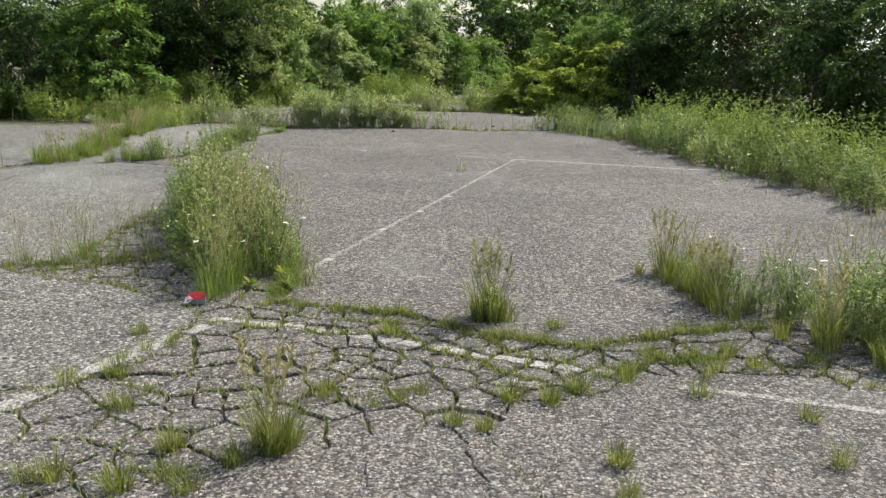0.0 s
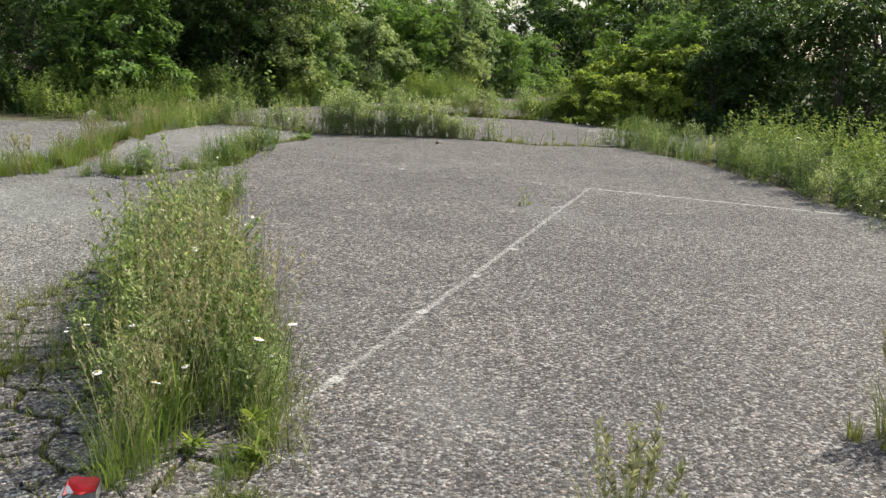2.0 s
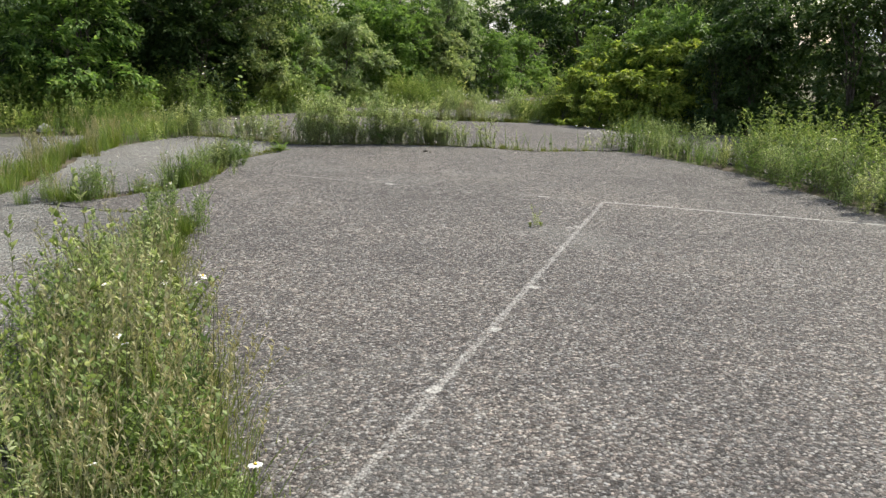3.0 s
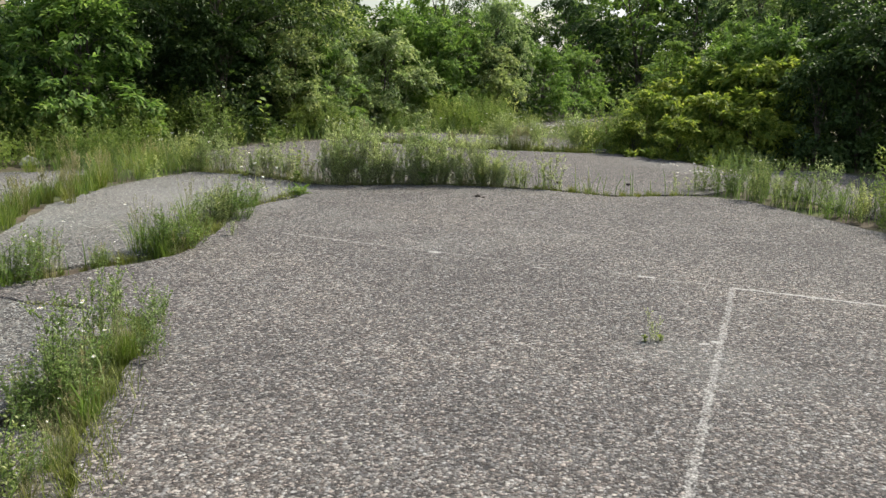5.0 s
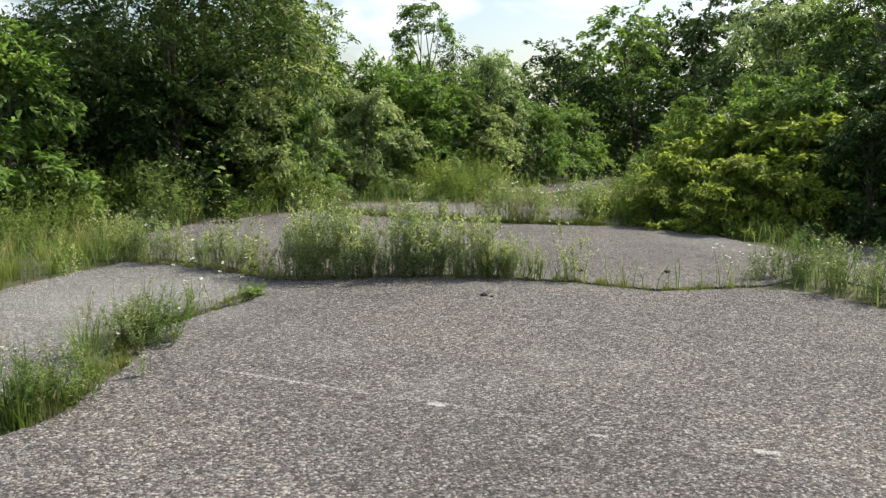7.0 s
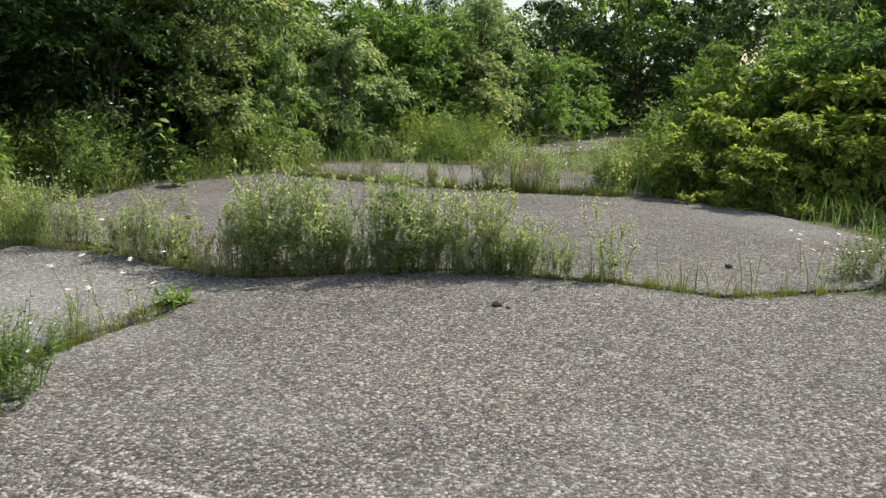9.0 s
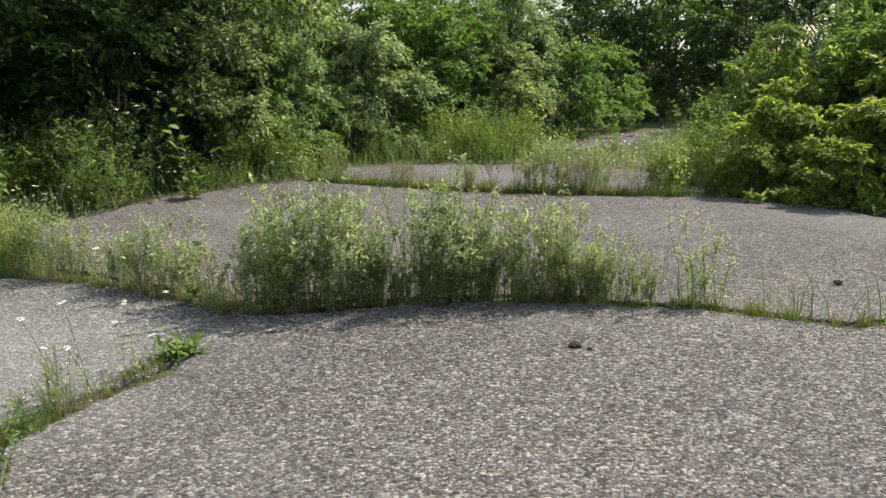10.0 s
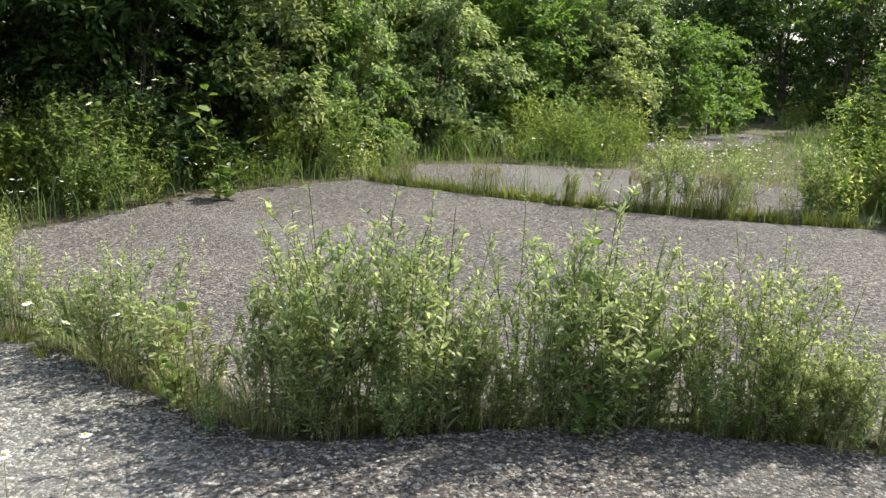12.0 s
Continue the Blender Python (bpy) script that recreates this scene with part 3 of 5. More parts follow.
# the broad unbroken pieces nearest the start, parted by three long cracks
CRACK_A = [(0.94, 1.95), (1.04, 1.74), (1.09, 1.53), (1.12, 1.3), (1.15, 0.6), (1.1, -0.58)]
CRACK_B = [(1.13, 1.87), (1.17, 1.71), (1.24, 1.54), (1.31, 1.39), (1.5, 0.6), (1.6, -0.58)]
CRACK_C = [(0.62, 1.79), (0.65, 1.57), (0.67, 1.34), (0.7, 0.6), (0.6, -0.58)]
START_SLABS = [
    [(0.47, 1.64), (0.23, 1.56), (0.0, 1.40), (-0.16, 1.2), (-0.5, 1.0), (-2.4, 0.9), (-2.42, -0.52)] + CRACK_C[::-1],
    CRACK_C[::-1] + [(0.81, 1.84)] + CRACK_A,
    CRACK_A[::-1] + [(1.05, 1.89)] + CRACK_B,
    CRACK_B[::-1] + [(1.2, 2.0), (1.35, 2.16), (1.47, 2.23), (1.6, 2.3), (1.73, 2.46), (2.01, 2.56), (2.26, 2.6), (2.65, 2.57), (2.75, 2.45), (2.9, 2.4), (5.28, 2.15), (4.56, -0.62)],
]
SLABS = [COURT, LEFT_COURT, FAR_LEFT, NEAR_LEFT, BEYOND, THIRD, FOURTH, RIGHT_COURT, BEHIND]

bm = bmesh.new()
bmesh.ops.create_grid(bm, x_segments=40, y_segments=40, size=2000)
for v in bm.verts:
    v.co.z = -0.03
me = bpy.data.meshes.new("ground")
bm.to_mesh(me)
bm.free()
me.materials.append(SOIL)
tagged(new("ground", me), "brown soil with moss and thin weeds", "ground", kind="structure")

pavement = tagged(new("pavement"), "old cracked grey asphalt court with worn white lines", "pavement", kind="structure")
for k, poly in enumerate(SLABS):
    child("asphalt_slab", slab_mesh("asphalt_slab", ragged(ccw(poly)), top=(0, -0.004, -0.01, 0.004, -0.006, -0.004, -0.01, -0.008, -0.012)[k], mat=PALE_ASPHALT if poly in (LEFT_COURT, NEAR_LEFT, FAR_LEFT) else ASPHALT), pavement)


def drawn_in(outline, gap):
    """The outline moved inwards, to leave a crack beside it."""
    out = []
    for k, (x, y) in enumerate(outline):
        (ax, ay), (bx, by) = outline[k - 1], outline[(k + 1) % len(outline)]
        nx, ny = -(by - ay), bx - ax
        s = gap / max(math.hypot(nx, ny), 1e-6)
        out.append((x + nx * s, y + ny * s))
    return out


for poly in START_SLABS:
    child("asphalt_slab", slab_mesh("asphalt_slab", drawn_in(ragged(ccw(poly), 0.05), 0.003), -0.003, chamfer=0.006), pavement)


def cell_of(seed, seeds):
    """The ground nearer to this seed than to any other."""
    x, y = seed
    poly = [(x - 1.2, y - 1.2), (x + 1.2, y - 1.2), (x + 1.2, y + 1.2), (x - 1.2, y + 1.2)]
    for sx, sy in seeds:
        if (sx, sy) == seed or math.hypot(sx - x, sy - y) > 2.4:
            continue
        mx, my, nx, ny = (x + sx) / 2, (y + sy) / 2, sx - x, sy - y
        out = []
        for (ax, ay), (bx, by) in zip(poly, poly[1:] + poly[:1]):
            da, db = (ax - mx) * nx + (ay - my) * ny, (bx - mx) * nx + (by - my) * ny
            if da <= 0:
                out.append((ax, ay))
            if (da < 0 < db) or (db < 0 < da):
                t = da / (da - db)
                out.append((ax + (bx - ax) * t, ay + (by - ay) * t))
        poly = out
        if not poly:
            break
    return poly


def pushed_out(poly, x, y, gap):
    """The point moved to just outside the slab's edge."""
    best = None
    for (x0, y0), (x1, y1) in zip(poly, poly[1:] + poly[:1]):
        dx, dy = x1 - x0, y1 - y0
        t = max(0, min(1, ((x - x0) * dx + (y - y0) * dy) / (dx * dx + dy * dy)))
        px, py = x0 + dx * t, y0 + dy * t
        d = math.hypot(px - x, py - y)
        if best is None or d < best[0]:
            best = (d, px, py, dy / math.hypot(dx, dy), -dx / math.hypot(dx, dy))
    return best[1] + best[3] * gap, best[2] + best[4] * gap


def piece_size(x, y):
    """Crazing is finest in a band along the court's near edge."""
    if y > 3.5 and x < -0.5:
        return 0.2
    band = math.exp(-((y - 2.55) / 0.62) ** 2) * math.exp(-((x - 0.55) / 1.0) ** 2)
    left = math.exp(-((y - 1.8) / 0.6) ** 2) * math.exp(-((x + 0.1) / 0.5) ** 2)
    return 0.42 - 0.30 * min(1, max(band, left * 0.85))


CRACKS = [
    [(0.77, 3.14), (1.12, 2.93), (1.21, 2.79), (1.48, 2.66), (1.68, 2.47)], [(1.62, 2.36), (1.74, 2.55), (1.93, 2.71), (2.25, 2.78), (2.39, 2.95)],
    [(2.39, 2.72), (2.65, 2.71), (2.78, 2.52), (2.93, 2.47)], [(-0.44, 3.03), (-0.30, 3.11), (-0.18, 3.03), (0.04, 3.01), (0.21, 2.94), (0.36, 2.95), (0.6, 3.02)],
    [(-0.13, 3.29), (0.06, 3.2), (0.26, 3.16), (0.58, 3.18), (0.85, 3.17), (1.0, 3.02), (1.15, 2.95)], [(0.6, 3.02), (0.86, 2.75), (1.07, 2.62), (1.2, 2.49), (1.36, 2.37)],
    [(0.64, 1.85), (0.43, 2.28), (0.49, 2.56)], [(1.10, 2.28), (1.2, 2.17), (1.4, 2.18)], [(-0.42, 1.28), (-0.23, 1.42), (-0.05, 1.46)],
    [(-0.55, 2.2), (-0.28, 2.08), (0.07, 2.18)], [(-2.0, 3.95), (-1.6, 4.13), (-1.24, 4.4)],
]


def pieces():
    random.seed(11)
    near = [ccw(p) for p in (COURT, LEFT_COURT, NEAR_LEFT, BEHIND, *START_SLABS)]
    seeds = []
    for line in CRACKS:
        for (x0, y0), (x1, y1) in zip(line, line[1:]):
            size = math.hypot(x1 - x0, y1 - y0)
            nx, ny = -(y1 - y0) / size, (x1 - x0) / size
            for k in range(max(1, round(size / 0.14))):
                t = (k + 0.5) / max(1, round(size / 0.14))
                pair = [(x0 + (x1 - x0) * t + s * nx * 0.06, y0 + (y1 - y0) * t + s * ny * 0.06) for s in (-1, 1)]
                if all(not any(inside(p, *q) for p in near) and all(math.hypot(q[0] - a, q[1] - b) > 0.07 for a, b in seeds) for q in pair):
                    seeds += pair
    for _ in range(9000):
        x, y = random.uniform(-2.4, 4.4), random.uniform(-0.4, 6.2)
        if y > 4.4 and not -2.1 < x < -1.62 + 0.35 * max(0, 5 - y):
            continue
        if y > 3.9 and x > -0.4 or any(inside(p, x, y) for p in near):
            continue
        r = piece_size(x, y)
        if all(math.hypot((x - a) * 0.8, (y - b) * 1.25) > r * (0.5 + 0.5 * random.random()) for a, b in seeds):
            seeds.append((x, y))
    for seed in seeds:
        poly = cell_of(seed, seeds)
        if len(poly) < 3:
            continue
        poly = ccw(poly)
        pts = []
        for (x0, y0), (x1, y1) in zip(poly, poly[1:] + poly[:1]):
            n = max(1, round(math.hypot(x1 - x0, y1 - y0) / 0.05))
            pts += [(x0 + (x1 - x0) * k / n, y0 + (y1 - y0) * k / n) for k in range(n)]
        gap = (0.0055 + 0.015 * random.random() ** 2) * (0.6 if seed[1] < 2.0 else 1.0)
        out = []
        for x, y in pts:
            d = math.hypot(x - seed[0], y - seed[1])
            s = max(0.3, 1 - gap / max(d, 0.02))
            x, y = seed[0] + (x - seed[0]) * s, seed[1] + (y - seed[1]) * s
            for p in near:
                if inside(p, x, y):
                    x, y = pushed_out(p, x, y, 0.026 if p in near[:4] else 0.010)
            x, y = wob(x, y)
            if not out or math.hypot(out[-1][0] - x, out[-1][1] - y) > 0.006:
                out.append((x, y))
        if len(out) > 3:
            yield seed, out


CELLS = list(pieces())
random.seed(5)
for seed, outline in CELLS:
    low = -0.002 - 0.010 * random.random()
    child("asphalt_piece", slab_mesh("asphalt_piece", outline, low, 0.045, (random.gauss(0, 0.012), random.gauss(0, 0.012)), 0.006), pavement)


# ---- plants by kind ----
def free(x, y, skip=()):
    return not any(inside(p, x, y) for p in SLABS if p not in skip)


def put(kinds, x, y, size, label, category, group, z=-0.03):
    """One plant of a random variant, turned and sized."""
    ob = copy_thing(random.choice(kinds), pose(x, y, z, random.uniform(-4, 4), random.uniform(-4, 4), random.uniform(0, 360)) @ Matrix.Diagonal((size * random.uniform(0.9, 1.1), size * random.uniform(0.9, 1.1), size, 1)))
    return tagged(ob, label, category, group)


def uneven(points, step, keep=0.62):
    """Places along a line in irregular runs with gaps."""
    for x, y in along(points, step):
        if noise.noise(Vector((x * 2.3, y * 2.3, 17))) * 0.9 + random.random() < keep + 0.15:
            yield x + random.gauss(0, step * 0.5), y + random.gauss(0, step * 0.3)


def along(points, step):
    """Points at even steps along a line of corners."""
    out = []
    for (x0, y0), (x1, y1) in zip(points, points[1:]):
        n = max(1, int(math.hypot(x1 - x0, y1 - y0) / step))
        out += [(x0 + (x1 - x0) * k / n, y0 + (y1 - y0) * k / n) for k in range(n)]
    return out


ASTER = [leafy_weed(20 + k, 14, 0.80, 0.125, 0.056, WEED, 40, 2.0, name="aster_clump", slim=0.21, rise=(0.2, 1.7), bare=0.06) for k in range(4)]
THIN = [leafy_weed(30 + k, 6, 0.6, 0.09, 0.05, WEED, 40, 1.0, flowers=k // 2, name="thin_weed") for k in range(3)]
SEEDY = [grass_clump(170 + k, 40, 0.62, 0.17, 0.0042, 20, GRASS, "seeding_grass_clump") for k in range(2)]
BUSHY = [leafy_weed(36 + k, 13, 0.62, 0.17, 0.05, LUSH, 30, 1.0, flowers=k, name="leafy_weed") for k in range(3)]
WISPY = [leafy_weed(160 + k, 9, 0.85, 0.15, 0.042, SEED_GREEN, 34, 2.2, flowers=k, name="wispy_weed", slim=0.34, rise=(0.6, 2.4)) for k in range(3)]
DOCK = [leafy_weed(140, 3, 0.74, 0.04, 0.15, LUSH, 15, 0.0, name="broadleaf_weed", slim=0.36)]
BARE = [leafy_weed(141 + k, 2, 0.98, 0.05, 0.035, WEED, 9, 0.8, name="bare_stemmed_weed") for k in range(2)]
FAR_WEED = [leafy_weed(130 + k, 10, 0.78, 0.2, 0.072, (WEED, MEADOW, MEADOW, LUSH)[k], 18, 0.8, name="weed_clump", fine=False, slim=0.28, rise=(0.3, 1.8)) for k in range(4)]
TALL_GRASS = [grass_clump(40 + k, 150, 0.6, 0.17, 0.0058, 14) for k in range(3)]
GREEN_TUFT = [grass_clump(150 + k, 90, 0.24, 0.09, 0.006, 0, GRASS, "green_grass_tuft") for k in range(2)]
STRAW = [grass_clump(46 + k, 60, 0.3, 0.10, 0.004, 5, DRY, "dry_grass_tuft") for k in range(2)]
TUFT = [grass_clump(50 + k, 75, 0.16, 0.055, 0.0045, 0, OLIVE, "grass_tuft") for k in range(4)]
TALL_TUFT = [grass_clump(56 + k, 80, 0.30, 0.06, 0.0034, 12, OLIVE, "tall_grass_tuft") for k in range(2)]
DAISY = [daisy_plant(60 + k, 4, 0.45) for k in range(3)]
BROAD = [rosette(70 + k, 26, 0.14, LUSH, "broadleaf_weed") for k in range(2)]
CREEP = [rosette(75 + k, 40, 0.13, VINE, "creeping_vine") for k in range(2)]
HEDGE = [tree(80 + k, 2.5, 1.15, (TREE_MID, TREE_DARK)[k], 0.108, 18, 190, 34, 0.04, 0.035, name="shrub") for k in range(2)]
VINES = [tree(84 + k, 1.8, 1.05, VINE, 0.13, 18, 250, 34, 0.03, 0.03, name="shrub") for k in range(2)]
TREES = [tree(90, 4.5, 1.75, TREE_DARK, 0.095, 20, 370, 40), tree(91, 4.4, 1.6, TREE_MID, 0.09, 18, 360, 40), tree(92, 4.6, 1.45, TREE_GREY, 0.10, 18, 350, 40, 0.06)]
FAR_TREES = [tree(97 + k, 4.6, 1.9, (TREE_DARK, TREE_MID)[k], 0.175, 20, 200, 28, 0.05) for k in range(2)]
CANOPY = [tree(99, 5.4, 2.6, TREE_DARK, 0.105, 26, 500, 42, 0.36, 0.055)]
SILVER = [tree(101, 2.3, 1.1, TREE_GREY, 0.085, 20, 260, 44, 0.03, 0.03, name="shrub")]
SLIM = [tree(95, 4.8, 0.85, TREE_MID, 0.085, 14, 240, 40, 0.2, 0.05)]
MASTERS = SEEDY + WISPY + ASTER + DOCK + BARE + THIN + BUSHY + FAR_WEED + TALL_GRASS + TUFT + TALL_TUFT + DAISY + GREEN_TUFT + STRAW + CREEP + BROAD + HEDGE + VINES + TREES + FAR_TREES + SILVER + CANOPY + SLIM
DISTANT = []


def put_far(kinds, x, y, size):
    """Marks a plant for the joined far growth."""
    DISTANT.append((random.choice(kinds), pose(x, y, -0.03, 0, 0, random.uniform(0, 360)) @ Matrix.Scale(size, 4)))


def join_distant(name, label):
    """All marked plants as one object with one material slot for each kind of surface."""
    verts, faces, slots, mats, n = [], [], [], [], 0
    for master, m in DISTANT:
        for ob in master.children:
            if ob.name.startswith("stalk"):
                continue
            me = ob.data
            v, f = np.empty(len(me.vertices) * 3), np.empty(len(me.loops), int)
            me.vertices.foreach_get("co", v)
            me.loops.foreach_get("vertex_index", f)
            mat = me.materials[0]
            if mat not in mats:
                mats.append(mat)
            a = np.array(m)
            verts.append(v.reshape(-1, 3) @ a[:3, :3].T + a[:3, 3])
            faces.append(f + n)
            slots.append(np.full(len(f) // 3, mats.index(mat)))
            n += len(me.vertices)
    bag = Bag()
    bag.add(np.concatenate(verts), np.concatenate(faces))
    me = bag.mesh(name, mats[0])
    for mat in mats[1:]:
        me.materials.append(mat)
    me.polygons.foreach_set("material_index", np.concatenate(slots).astype(np.int32))
    tagged(new(name, me), label, "weeds", kind="stuff")


# trees and shrubs round the court
random.seed(21)
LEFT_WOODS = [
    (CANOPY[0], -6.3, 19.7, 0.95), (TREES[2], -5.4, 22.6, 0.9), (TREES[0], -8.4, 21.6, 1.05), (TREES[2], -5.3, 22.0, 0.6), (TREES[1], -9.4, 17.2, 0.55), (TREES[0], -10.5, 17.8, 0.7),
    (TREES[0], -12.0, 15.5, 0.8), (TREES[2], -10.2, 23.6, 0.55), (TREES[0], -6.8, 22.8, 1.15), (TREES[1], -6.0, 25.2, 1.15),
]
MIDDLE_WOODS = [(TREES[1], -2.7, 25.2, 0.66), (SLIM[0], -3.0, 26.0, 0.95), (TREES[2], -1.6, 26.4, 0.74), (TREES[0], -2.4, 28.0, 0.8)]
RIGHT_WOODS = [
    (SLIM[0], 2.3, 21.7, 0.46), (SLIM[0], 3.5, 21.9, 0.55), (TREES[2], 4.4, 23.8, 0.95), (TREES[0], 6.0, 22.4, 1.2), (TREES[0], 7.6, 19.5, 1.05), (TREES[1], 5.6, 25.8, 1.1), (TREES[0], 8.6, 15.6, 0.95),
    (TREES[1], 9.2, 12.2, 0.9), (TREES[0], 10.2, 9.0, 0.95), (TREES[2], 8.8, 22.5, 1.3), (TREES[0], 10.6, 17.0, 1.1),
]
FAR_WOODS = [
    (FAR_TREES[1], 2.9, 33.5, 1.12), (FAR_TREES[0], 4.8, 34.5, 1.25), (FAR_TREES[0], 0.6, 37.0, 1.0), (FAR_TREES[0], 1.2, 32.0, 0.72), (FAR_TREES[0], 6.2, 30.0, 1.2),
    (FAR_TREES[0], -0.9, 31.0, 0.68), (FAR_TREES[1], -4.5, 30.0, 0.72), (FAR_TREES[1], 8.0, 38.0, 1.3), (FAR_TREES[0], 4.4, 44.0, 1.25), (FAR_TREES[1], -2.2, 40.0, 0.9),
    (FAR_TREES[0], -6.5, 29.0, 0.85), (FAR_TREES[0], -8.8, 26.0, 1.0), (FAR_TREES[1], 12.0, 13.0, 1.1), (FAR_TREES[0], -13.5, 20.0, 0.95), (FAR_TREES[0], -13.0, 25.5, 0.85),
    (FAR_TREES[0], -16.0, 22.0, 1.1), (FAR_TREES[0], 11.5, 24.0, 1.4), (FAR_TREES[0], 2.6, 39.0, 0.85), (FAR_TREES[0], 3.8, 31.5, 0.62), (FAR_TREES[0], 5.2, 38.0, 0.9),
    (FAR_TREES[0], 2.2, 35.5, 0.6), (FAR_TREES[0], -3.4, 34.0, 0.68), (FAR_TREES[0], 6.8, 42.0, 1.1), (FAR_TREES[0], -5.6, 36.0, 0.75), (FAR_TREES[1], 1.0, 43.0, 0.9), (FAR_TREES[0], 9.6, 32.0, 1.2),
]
for kind, x, y, size in LEFT_WOODS + MIDDLE_WOODS + RIGHT_WOODS + FAR_WOODS:
    tone = {TREES[0]: "dark green leafy", TREES[1]: "mid-green leafy", TREES[2]: "grey-green leafy", SLIM[0]: "slim upright", CANOPY[0]: "broad dark-crowned", FAR_TREES[0]: "dark distant", FAR_TREES[1]: "green distant"}[kind]
    put([kind], x, y, size, tone + " deciduous tree at the court's overgrown edge", "tree", "trees round the court")
# HEDGE[1]'s dark leaves here stand in for the shade of the hollow
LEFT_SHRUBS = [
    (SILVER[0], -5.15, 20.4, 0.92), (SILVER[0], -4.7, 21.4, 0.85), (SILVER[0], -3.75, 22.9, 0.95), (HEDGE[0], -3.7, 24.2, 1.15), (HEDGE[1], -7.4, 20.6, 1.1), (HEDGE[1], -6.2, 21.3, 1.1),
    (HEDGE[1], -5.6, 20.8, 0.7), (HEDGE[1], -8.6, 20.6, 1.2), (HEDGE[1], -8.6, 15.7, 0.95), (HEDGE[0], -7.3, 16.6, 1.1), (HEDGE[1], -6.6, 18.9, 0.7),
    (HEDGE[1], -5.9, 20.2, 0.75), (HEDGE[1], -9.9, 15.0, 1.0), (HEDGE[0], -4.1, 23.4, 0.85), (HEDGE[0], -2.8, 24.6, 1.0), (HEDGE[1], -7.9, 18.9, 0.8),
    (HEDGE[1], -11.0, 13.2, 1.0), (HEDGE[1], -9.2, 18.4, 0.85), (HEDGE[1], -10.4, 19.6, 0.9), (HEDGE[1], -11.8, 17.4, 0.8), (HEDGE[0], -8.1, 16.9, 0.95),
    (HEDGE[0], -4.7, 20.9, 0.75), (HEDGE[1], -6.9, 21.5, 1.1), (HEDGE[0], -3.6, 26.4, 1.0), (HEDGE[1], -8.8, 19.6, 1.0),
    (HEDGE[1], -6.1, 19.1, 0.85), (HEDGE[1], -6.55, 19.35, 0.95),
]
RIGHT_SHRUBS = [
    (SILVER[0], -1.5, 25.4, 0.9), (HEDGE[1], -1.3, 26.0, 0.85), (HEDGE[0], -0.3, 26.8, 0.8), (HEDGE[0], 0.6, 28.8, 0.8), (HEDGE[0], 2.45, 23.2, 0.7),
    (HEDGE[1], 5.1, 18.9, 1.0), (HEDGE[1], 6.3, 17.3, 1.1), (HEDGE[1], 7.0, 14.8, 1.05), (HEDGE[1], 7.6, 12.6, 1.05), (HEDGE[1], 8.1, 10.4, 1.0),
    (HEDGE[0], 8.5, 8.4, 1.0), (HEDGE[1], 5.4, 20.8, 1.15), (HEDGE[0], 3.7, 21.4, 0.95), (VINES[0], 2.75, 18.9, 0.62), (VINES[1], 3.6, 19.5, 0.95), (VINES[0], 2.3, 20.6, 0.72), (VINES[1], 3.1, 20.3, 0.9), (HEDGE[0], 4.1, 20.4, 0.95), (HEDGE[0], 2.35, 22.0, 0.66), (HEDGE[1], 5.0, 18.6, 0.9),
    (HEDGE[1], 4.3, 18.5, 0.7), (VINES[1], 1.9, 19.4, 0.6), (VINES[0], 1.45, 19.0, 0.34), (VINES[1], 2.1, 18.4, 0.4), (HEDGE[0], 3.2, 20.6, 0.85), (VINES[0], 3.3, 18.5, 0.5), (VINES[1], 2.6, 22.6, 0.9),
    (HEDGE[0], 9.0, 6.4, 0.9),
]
for kind, x, y, size in LEFT_SHRUBS + RIGHT_SHRUBS:
    tone = "yellow-green vine-covered" if kind in VINES else "silvery grey-green drooping" if kind in SILVER else "dense green leafy"
    put([kind], x, y, size, tone + " shrub beside the pavement", "shrub", "shrubs round the court")

# weeds in the row across the court
random.seed(31)
for x, y, size in [(-3.05, 14.2, 0.9), (-2.85, 14.05, 0.8), (-2.92, 14.12, 1.0), (-2.75, 14.08, 0.7), (-3.6, 14.5, 0.8), (-3.15, 14.3, 0.7), (-0.55, 14.5, 0.6), (0.5, 14.28, 0.6)]:
    put(STRAW, x, y, size, "dry brown grass tuft in an asphalt crack", "grass", "weeds in the cross crack")
put(DOCK, -1.5, 14.38, 1.0, "broad-leaved weed with a dark stalk in the crack", "weed", "weeds in the cross crack")
put(DOCK, -3.02, 14.18, 0.66, "drooping broad-leaved weed in the crack", "weed", "weeds in the cross crack")
put(BARE, -1.98, 14.3, 1.0, "tall nearly bare-stemmed weed in the crack", "weed", "weeds in the cross crack")
ROW = [(-2.6, 14.08, 0.86), (-2.52, 14.14, 1.0), (-2.36, 14.18, 1.1), (-2.2, 14.2, 0.95), (-2.08, 14.22, 1.04), (-1.7, 14.38, 1.02), (-1.56, 14.42, 1.12),
       (-1.42, 14.44, 0.98), (-1.16, 14.5, 0.84), (-1.0, 14.52, 0.76), (-0.84, 14.5, 0.88), (-0.68, 14.52, 0.74)]
ROW += [(-1.96, 14.28, 0.6), (-1.83, 14.34, 0.4), (-1.3, 14.48, 0.6), (-0.58, 14.5, 0.5), (-2.44, 14.02, 0.6), (-2.15, 14.1, 0.55), (-1.62, 14.3, 0.55), (-1.05, 14.42, 0.5), (-0.78, 14.42, 0.45)]
ROW += [(x + 0.07, y + 0.1, size * 0.85) for x, y, size in ROW[1:12:3]]
for x, y, size in ROW:
    put(ASTER, x, y, size, "tall leafy green weed clump growing from an asphalt crack", "weed", "weeds in the cross crack")
